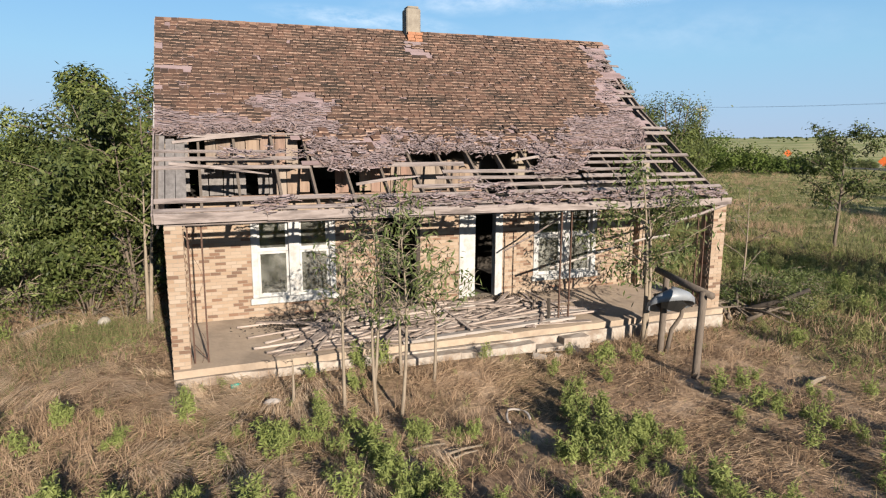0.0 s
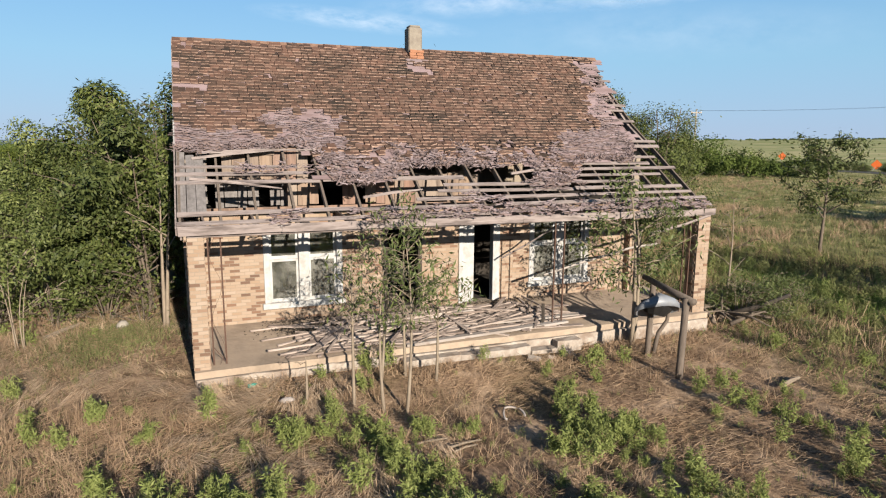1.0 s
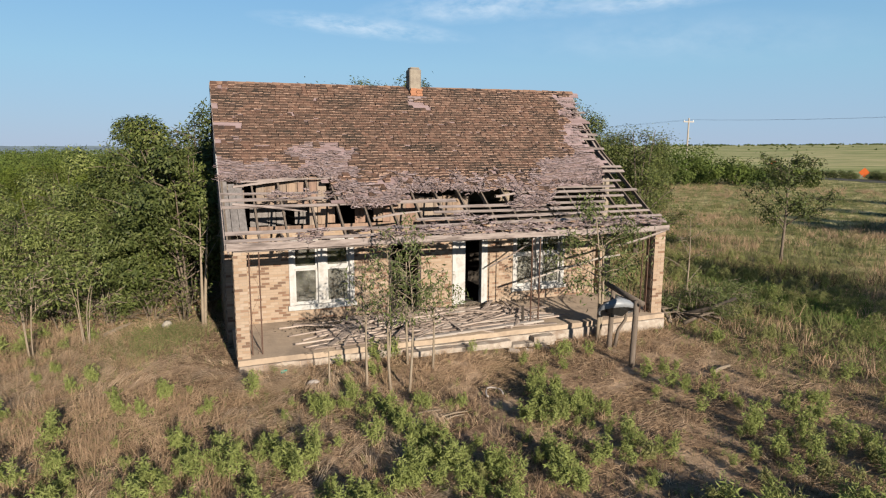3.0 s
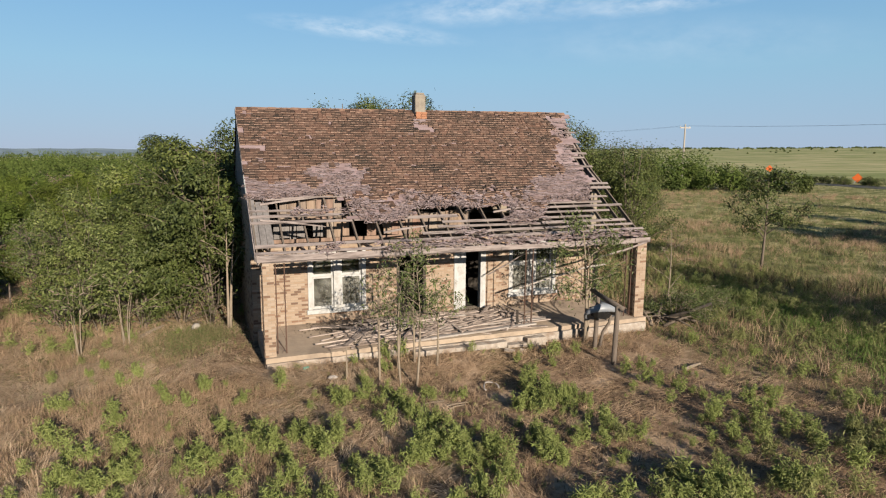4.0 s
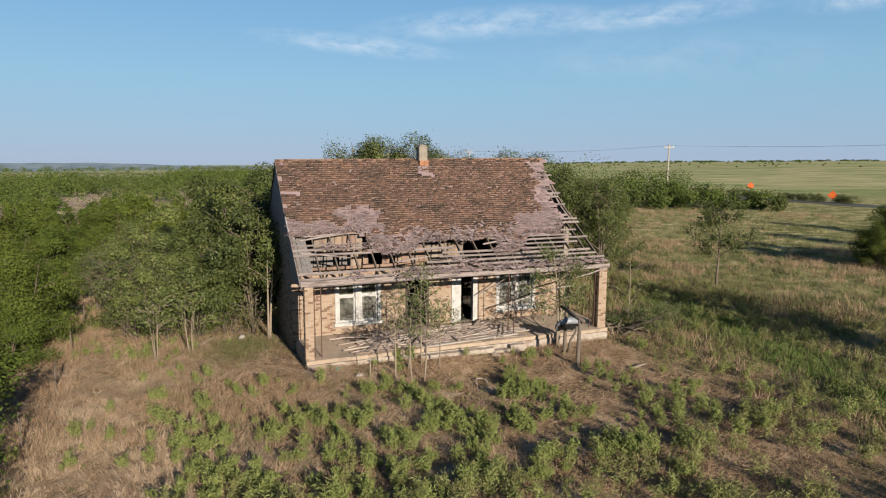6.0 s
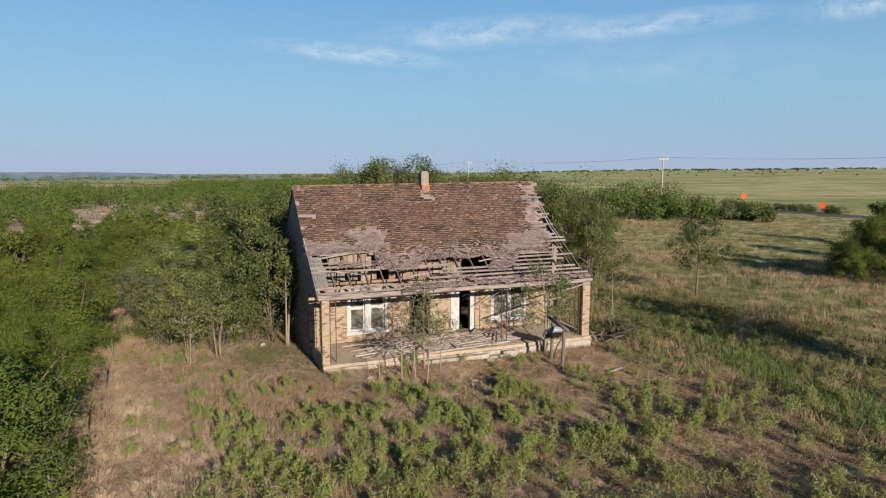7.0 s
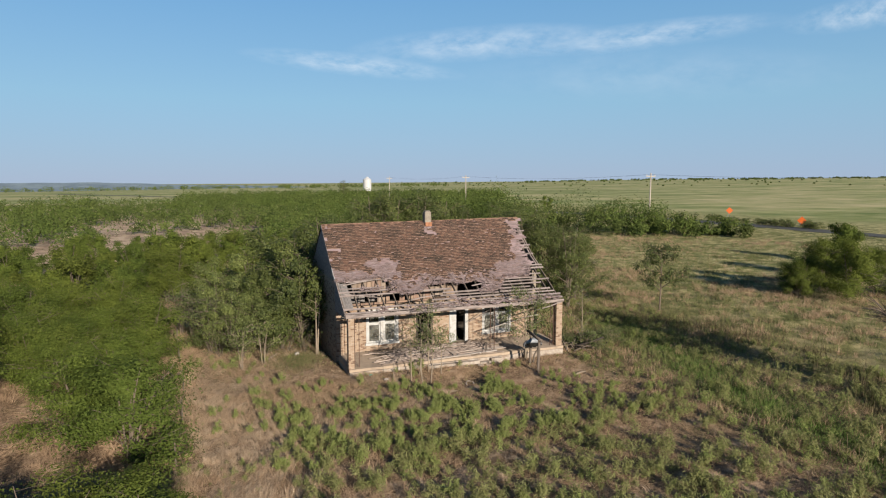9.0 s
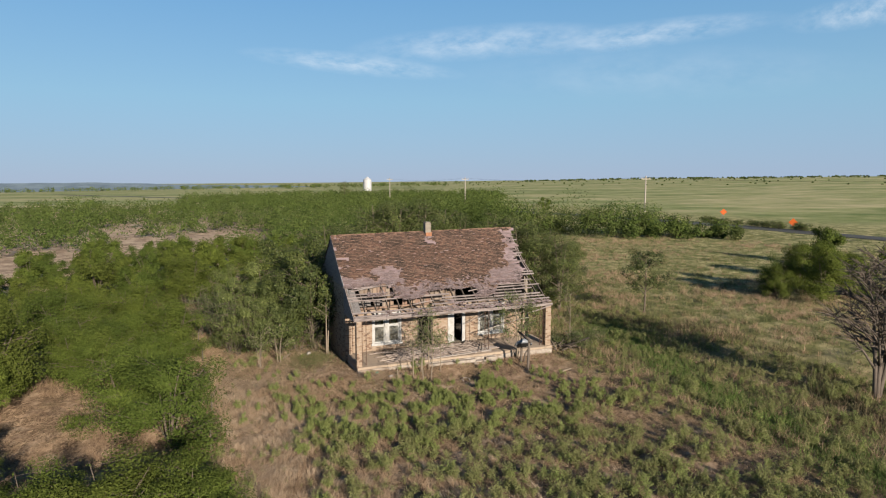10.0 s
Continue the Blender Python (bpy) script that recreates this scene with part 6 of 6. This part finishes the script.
p = scatter(90000, 11, 21, -20, 5, r, lambda x, y: strip(x, y) * np.clip(0.75 + 0.7 * fbm(x, y, 0.8), 0, 1))
q = scatter(15000, 11.5, 26, -19, 6, r, lambda x, y: np.clip(0.1 + 1.3 * fbm(x - 4, y + 2, 0.5), 0, 1))
lush = np.concatenate([blades(p, 0.26, 0.03, r, 0.9), blades(q, 0.2, 0.026, r, 1.0)])
dark = lambda x, y: np.exp(-((x - np.interp(y, [-15, -11.5, -8.5, -3, 0, 3.5, 6], [19.1, 19.6, 24.0, 24.5, 24.1, 22.6, 20.5])) / 1.1) ** 2)
p = scatter(16000, 16, 27, -16, 7, r, lambda x, y: dark(x, y) * np.clip(0.5 + 1.1 * fbm(x, y, 0.7), 0, 1))
dull = scatter(4200, -16, 14, -21, 6, r, lambda x, y: np.clip(0.2 + 1.2 * fbm(x + 5, y, 0.7), 0, 1))
tb = np.repeat(dull, 14, 0)
tb[:, :2] += r.normal(size=(len(tb), 2)) * 0.2
stalks = np.concatenate([blades(p, 0.6, 0.035, r, 0.5), blades(tb, 0.16, 0.018, r, 1.1)])
p = scatter(46000, -9, 1, -5, 9, r, lambda x, y: np.clip(0.35 + 0.8 * fbm(x, y, 0.5), 0, 1))
green.append(blades(p, 0.12, 0.018, r, 1.2))
p = scatter(30000, -5, 0.4, 0.5, 7, r, lambda x, y: np.exp(-((x + 1.7) / 1.4) ** 2 - ((y - 3.6) / 1.7) ** 2) * np.clip(0.6 + 1.0 * fbm(x, y, 1.0), 0, 1))
green.append(blades(p, 0.17, 0.022, r, 0.9))
tagged(new("tall_weeds", quads_mesh("tall_weeds", stalks, M["stalk"], 3)), "tall dark dry weeds standing in the pasture", "weeds", kind="stuff")
tagged(new("lush_grass", quads_mesh("lush_grass", lush, M["lush"], 3)), "fresh green grass in a strip across the pasture", "grass", kind="stuff")
tagged(new("pasture_grass", quads_mesh("pasture_grass", np.concatenate(green), M["grass"], 3)), "green and tan pasture grass in the open field", "grass", kind="stuff")


def weed_verts(seed):
    """A feathery weed: narrow leaves set round the plumes of a handful of stems, as an array, and the stems' tips."""
    q = np.random.default_rng(seed)
    c, out, tips = [], [], []
    for s in range(q.integers(9, 15)):
        rad, a = 0.16 * math.sqrt(q.random()), q.uniform(0, 6.283)
        h = q.uniform(0.2, 0.46) * (1.15 - 2.0 * rad)
        tip = np.array([rad * math.cos(a), rad * math.sin(a), h])
        n = 46
        down = q.random((n, 1)) ** 1.3
        side = q.normal(size=(n, 3)) * np.array([1, 1, 0.3]) * (0.012 + 0.03 * down)
        c.append(tip * (1 - 0.62 * down) + side)
        out.append(unit(unit(side) * 0.8 + q.normal(size=(n, 3)) * 0.5 + np.array([0.3 * math.cos(a), 0.3 * math.sin(a), 0.75])))
        tips.append(tuple(tip))
    return leaves(np.concatenate(c), 0.062, 0.015, q, -0.25, out=np.concatenate(out)), tips


WEEDS, weed_roots = [], []
for i in range(6):
    w, tips = weed_verts(300 + i)
    root = thing("weed", (0, 0, 0), "bright green leafy weed growing in the dry yard", "weed", "weeds in the yard")
    g = Geo()
    t = tips[0]
    g.tube([(0, 0, -0.03), (t[0] * 0.4, t[1] * 0.4, t[2] * 0.5), t], [0.01, 0.008, 0.004], 5)
    part("stem", g, M["weed_leaf"], root)
    new("foliage", quads_mesh("foliage", w, M["weed_leaf"])).parent = root
    WEEDS.append(w)
    weed_roots.append(root)


# sparser, larger-leaved versions for the far side of the yard
THIN = []
for w in WEEDS:
    q = w.reshape(-1, 4, 3)[::3]
    base = q[:, :1]
    q = base + (q - base) * 1.5
    spine = (q[:, 1] + q[:, 3]) / 2
    q[:, 1], q[:, 3] = spine + (q[:, 1] - spine) * 0.72, spine + (q[:, 3] - spine) * 0.72
    THIN.append(q.reshape(-1, 3))


def clumpy(x, y):
    return smooth(-0.15, 0.3, 0.95 * fbm(x + 2, y, 2.7) + 0.5 * fbm(y, x - 7, 1.2) + 0.08)


sites = scatter(16500, -8, 24, -21, 14, r, lambda x, y: leafy(x, y) * (0.12 + 0.88 * clumpy(x, y)) * (1 - 0.25 * smooth(-8.5, -5.5, y)) * np.where(x > 11.5, 0.7, 1.0))
more = scatter(1500, -26, 40, -58, -20, r, lambda x, y: (y < -20.5) * np.clip(0.35 + 0.9 * fbm(x, y, 0.35), 0, 1))
sites = np.concatenate([sites, more])
bare = np.minimum(np.hypot(sites[:, 0] - 4.95, sites[:, 1] + 3.2) / 0.75, np.minimum(np.hypot(sites[:, 0] - 3.9, sites[:, 1] + 3.9) / 0.75, np.hypot(sites[:, 0] - 1.5, sites[:, 1] + 1.5) / 0.5))
sites = sites[bare > 1]
little = scatter(7000, -8, 24, -21, 12, r, lambda x, y: np.clip(0.25 + 0.55 * leafy(x, y) + 0.5 * fbm(x - 3, y + 1, 1.1), 0.02, 1) * np.where(x < 0, 0.6, 1.0))
rest = []
for i, (x, y, z) in enumerate(little):
    k, a = rnd.uniform(0.22, 0.5), rnd.uniform(0, 6.283)
    c, s, w = math.cos(a) * k, math.sin(a) * k, THIN[i % 6].reshape(-1, 4, 3)[::2].reshape(-1, 3)
    rest.append(np.stack([w[:, 0] * c - w[:, 1] * s + x, w[:, 0] * s + w[:, 1] * c + y, w[:, 2] * k + z], 1))
olive = []
count = 0
for i, (x, y, z) in enumerate(sites):
    k, a = rnd.uniform(0.5, 1.35) * (1.1 if y < -8 else 1.0), rnd.uniform(0, 6.283)
    if -4.5 < x < 13 and -9 < y < -0.8 and count < 280:
        m = Matrix.Translation((x, y, z)) @ Matrix.Rotation(a, 4, "Z") @ Matrix.Diagonal((k, k, k, 1))
        ob = weed_roots[count] if count < 6 else copy_thing(weed_roots[count % 6], m)
        ob.matrix_basis = m
        count += 1
    else:
        c, s = math.cos(a) * k, math.sin(a) * k
        w = WEEDS[i % 6]
        if y < -8 or y > 2 or x > 13:
            w = THIN[i % 6]
        (olive if (y < -7 + rnd.gauss(0, 1.0) or x > 12) and rnd.random() < 0.8 else rest).append(np.stack([w[:, 0] * c - w[:, 1] * s + x, w[:, 0] * s + w[:, 1] * c + y, w[:, 2] * k + z], 1))
tagged(new("olive_weeds", quads_mesh("olive_weeds", np.concatenate(olive), M["weed_olive"])), "dusty olive-green weeds growing thickly in the yard", "weeds", kind="stuff")
tagged(new("weeds", quads_mesh("weeds", np.concatenate(rest), M["weed_leaf"])), "green leafy weeds spreading through the yard", "weeds", kind="stuff")


# ---- the distance ----
def utility_pole(x, y):
    z = gz(x, y)
    t = thing("utility_pole", (x, y, z), "pale wooden utility pole beside the far road", "utility pole", "poles along the road")
    part("pole", Geo().tube([(x, y, z - 0.3), (x, y, z + 5), (x, y, z + 11.2)], [0.19, 0.17, 0.14], 8), M["pole_wood"], t)
    part("crossarm", Geo().box(x - 1.3, x + 1.3, y - 0.07, y + 0.07, z + 10.4, z + 10.6), M["pole_wood"], t)
    for s in (-1.15, 0, 1.15):
        part("insulator", Geo().tube([(x + s, y, z + 10.6), (x + s, y, z + 10.9)], [0.09, 0.05], 6), M["galv"], t)
    return z + 10.9


POLES = [(99.5, 8.0), (90.5, 84.8), (79.8, 162.0), (77.5, 239.0)]
tops = [utility_pole(*p) for p in POLES]
for (xa, ya), (xb, yb), za, zb in zip(POLES, POLES[1:], tops, tops[1:]):
    for s in (-1.15, 0.0, 1.15):
        pts = [(xa + (xb - xa) * t + s, ya + (yb - ya) * t, za + (zb - za) * t - 0.9 * 4 * t * (1 - t)) for t in (i / 10 for i in range(11))]
        solo("power_line", Geo().tube(pts, [0.009] * 11, 4), M["black"], pts[0], "thin dark overhead wire between the poles", "wire", "overhead wires")


def road_sign(x, y, size, turn, up):
    z = gz(x, y)
    t = thing("road_sign", (x, y, z), "orange diamond warning sign on a metal stand by the road", "road sign", "orange road signs")
    c = Vector((x, y, z + up))
    g = Geo().obox(Matrix.Translation(c) @ pose(0, 0, 0, 0, 0, turn) @ pose(0, 0, 0, 0, 45, 0), size, 0.03, size)
    part("panel", g, M["orange_sign"], t)
    for s in (-0.5, 0.5):
        part("leg", Geo().tube([(x + s, y + 0.3, z), (x, y + 0.08, z + up - 0.3)], [0.05, 0.05], 5), M["galv"], t)


road_sign(120.3, 90.0, 1.2, -38, 2.0)
road_sign(114.1, 65.0, 1.27, -50, 1.1)
z = gz(163, 584) - 3.0
silo = thing("grain_silo", (163, 584, z), "white metal grain silo far across the brush", "silo")
part("drum", Geo().tube([(163, 584, z - 1), (163, 584, z + 14.0)], [4.2, 4.2], 20), M["silo"], silo, smooth=False)
part("roof", Geo().tube([(163, 584, z + 14.0), (163, 584, z + 17.0)], [4.3, 0.5], 20), M["silo"], silo)

# wire fence at the edge of the brush
for i in range(9):
    x, y = -7.45 + 0.2 * math.sin(i), -7.3 + 4.1 * i
    z = gz(x, y)
    solo("fence_post", Geo().tube([(x, y, z - 0.2), (x + rnd.uniform(-0.04, 0.04), y, z + 1.0)], [0.03, 0.026], 7), M["grey_post"], (x, y, z), "thin weathered fence post at the brush edge", "fence post", "fence at the brush edge")

# low ridge on the horizon, its blue is distance haze painted into the colour
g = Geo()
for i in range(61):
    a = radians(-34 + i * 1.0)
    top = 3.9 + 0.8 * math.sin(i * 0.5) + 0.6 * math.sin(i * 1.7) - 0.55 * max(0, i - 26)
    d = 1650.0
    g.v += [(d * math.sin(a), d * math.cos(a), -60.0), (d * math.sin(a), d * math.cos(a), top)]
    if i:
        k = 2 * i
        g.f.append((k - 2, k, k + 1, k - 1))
solo("backdrop", g, M["hazed_ridge"], (0, 0, 0), "low ridge along the far horizon, blue-grey haze painted into its colour", "ridge", kind="structure")

# thin high cloud, far beyond the land
def cloud_material(name, amount):
    m = bpy.data.materials.new(name)
    m.use_nodes = True
    n, l = m.node_tree.nodes, m.node_tree.links
    n.clear()
    out, mixer, em, tr, tc, mp, nz, nz2, rp, mul, edge, sub = (n.new(k) for k in ("ShaderNodeOutputMaterial", "ShaderNodeMixShader", "ShaderNodeEmission", "ShaderNodeBsdfTransparent", "ShaderNodeTexCoord", "ShaderNodeMapping", "ShaderNodeTexNoise", "ShaderNodeTexNoise", "ShaderNodeMapRange", "ShaderNodeMath", "ShaderNodeTexGradient", "ShaderNodeMapping"))
    em.inputs[0].default_value, em.inputs[1].default_value = (0.82, 0.87, 0.92, 1), 0.56
    mp.inputs["Scale"].default_value = (1.0, 4.5, 1)
    mp.inputs["Rotation"].default_value = (0, 0, 0.12)
    l.new(tc.outputs["Object"], mp.inputs[0])
    nz.inputs["Scale"].default_value, nz.inputs["Detail"].default_value, nz.inputs["Roughness"].default_value = 0.0042, 9, 0.62
    l.new(mp.outputs[0], nz.inputs[0])
    rp.inputs[1].default_value, rp.inputs[2].default_value, rp.inputs[4].default_value = 0.36, 0.8, amount
    l.new(nz.outputs[0], rp.inputs[0])
    l.new(tc.outputs["Object"], sub.inputs[0])
    sub.inputs["Scale"].default_value = (1 / 900, 1 / 62, 1)
    edge.gradient_type = "SPHERICAL"
    l.new(sub.outputs[0], edge.inputs[0])
    mul.operation = "MULTIPLY"
    l.new(rp.outputs[0], mul.inputs[0])
    l.new(edge.outputs[1], mul.inputs[1])
    l.new(mul.outputs[0], mixer.inputs[0])
    l.new(tr.outputs[0], mixer.inputs[1])
    l.new(em.outputs[0], mixer.inputs[2])
    l.new(mixer.outputs[0], out.inputs[0])
    return m


CLOUD, VEIL = cloud_material("thin_cloud", 0.66), cloud_material("cloud_veil", 0.2)


def cloud(az, el, wide, high, roll=0.0, material=CLOUD, dist=4000.0):
    """A far wisp of cloud, at an azimuth and elevation in degrees as seen from the house."""
    a, e = radians(az), radians(el)
    d = Vector((math.sin(a) * math.cos(e), math.cos(a) * math.cos(e), math.sin(e)))
    me = bpy.data.meshes.new("cloud")
    me.from_pydata([(-900, -62, 0), (900, -62, 0), (900, 62, 0), (-900, 62, 0)], [], [(0, 1, 2, 3)])
    me.materials.append(material)
    ob = tagged(new("cloud", me), "thin white wisp of high cloud", "cloud", kind="structure")
    ob.matrix_world = look(d * dist, (0, 0, 0), roll) @ pose(0, 0, 0, 0, 0, 0) @ Matrix.Diagonal((wide * dist / 1800, high * dist / 124, 1, 1))
    ob.visible_shadow = False
    return ob


cloud(14.6, 10.35, 0.36, 0.036, 4.5)
cloud(26.0, 12.25, 0.44, 0.056, -3)
cloud(40.0, 12.35, 0.40, 0.042, -3)
cloud(56.0, 12.5, 0.20, 0.045, -3)
cloud(41.0, 9.2, 0.62, 0.085, 2, VEIL)
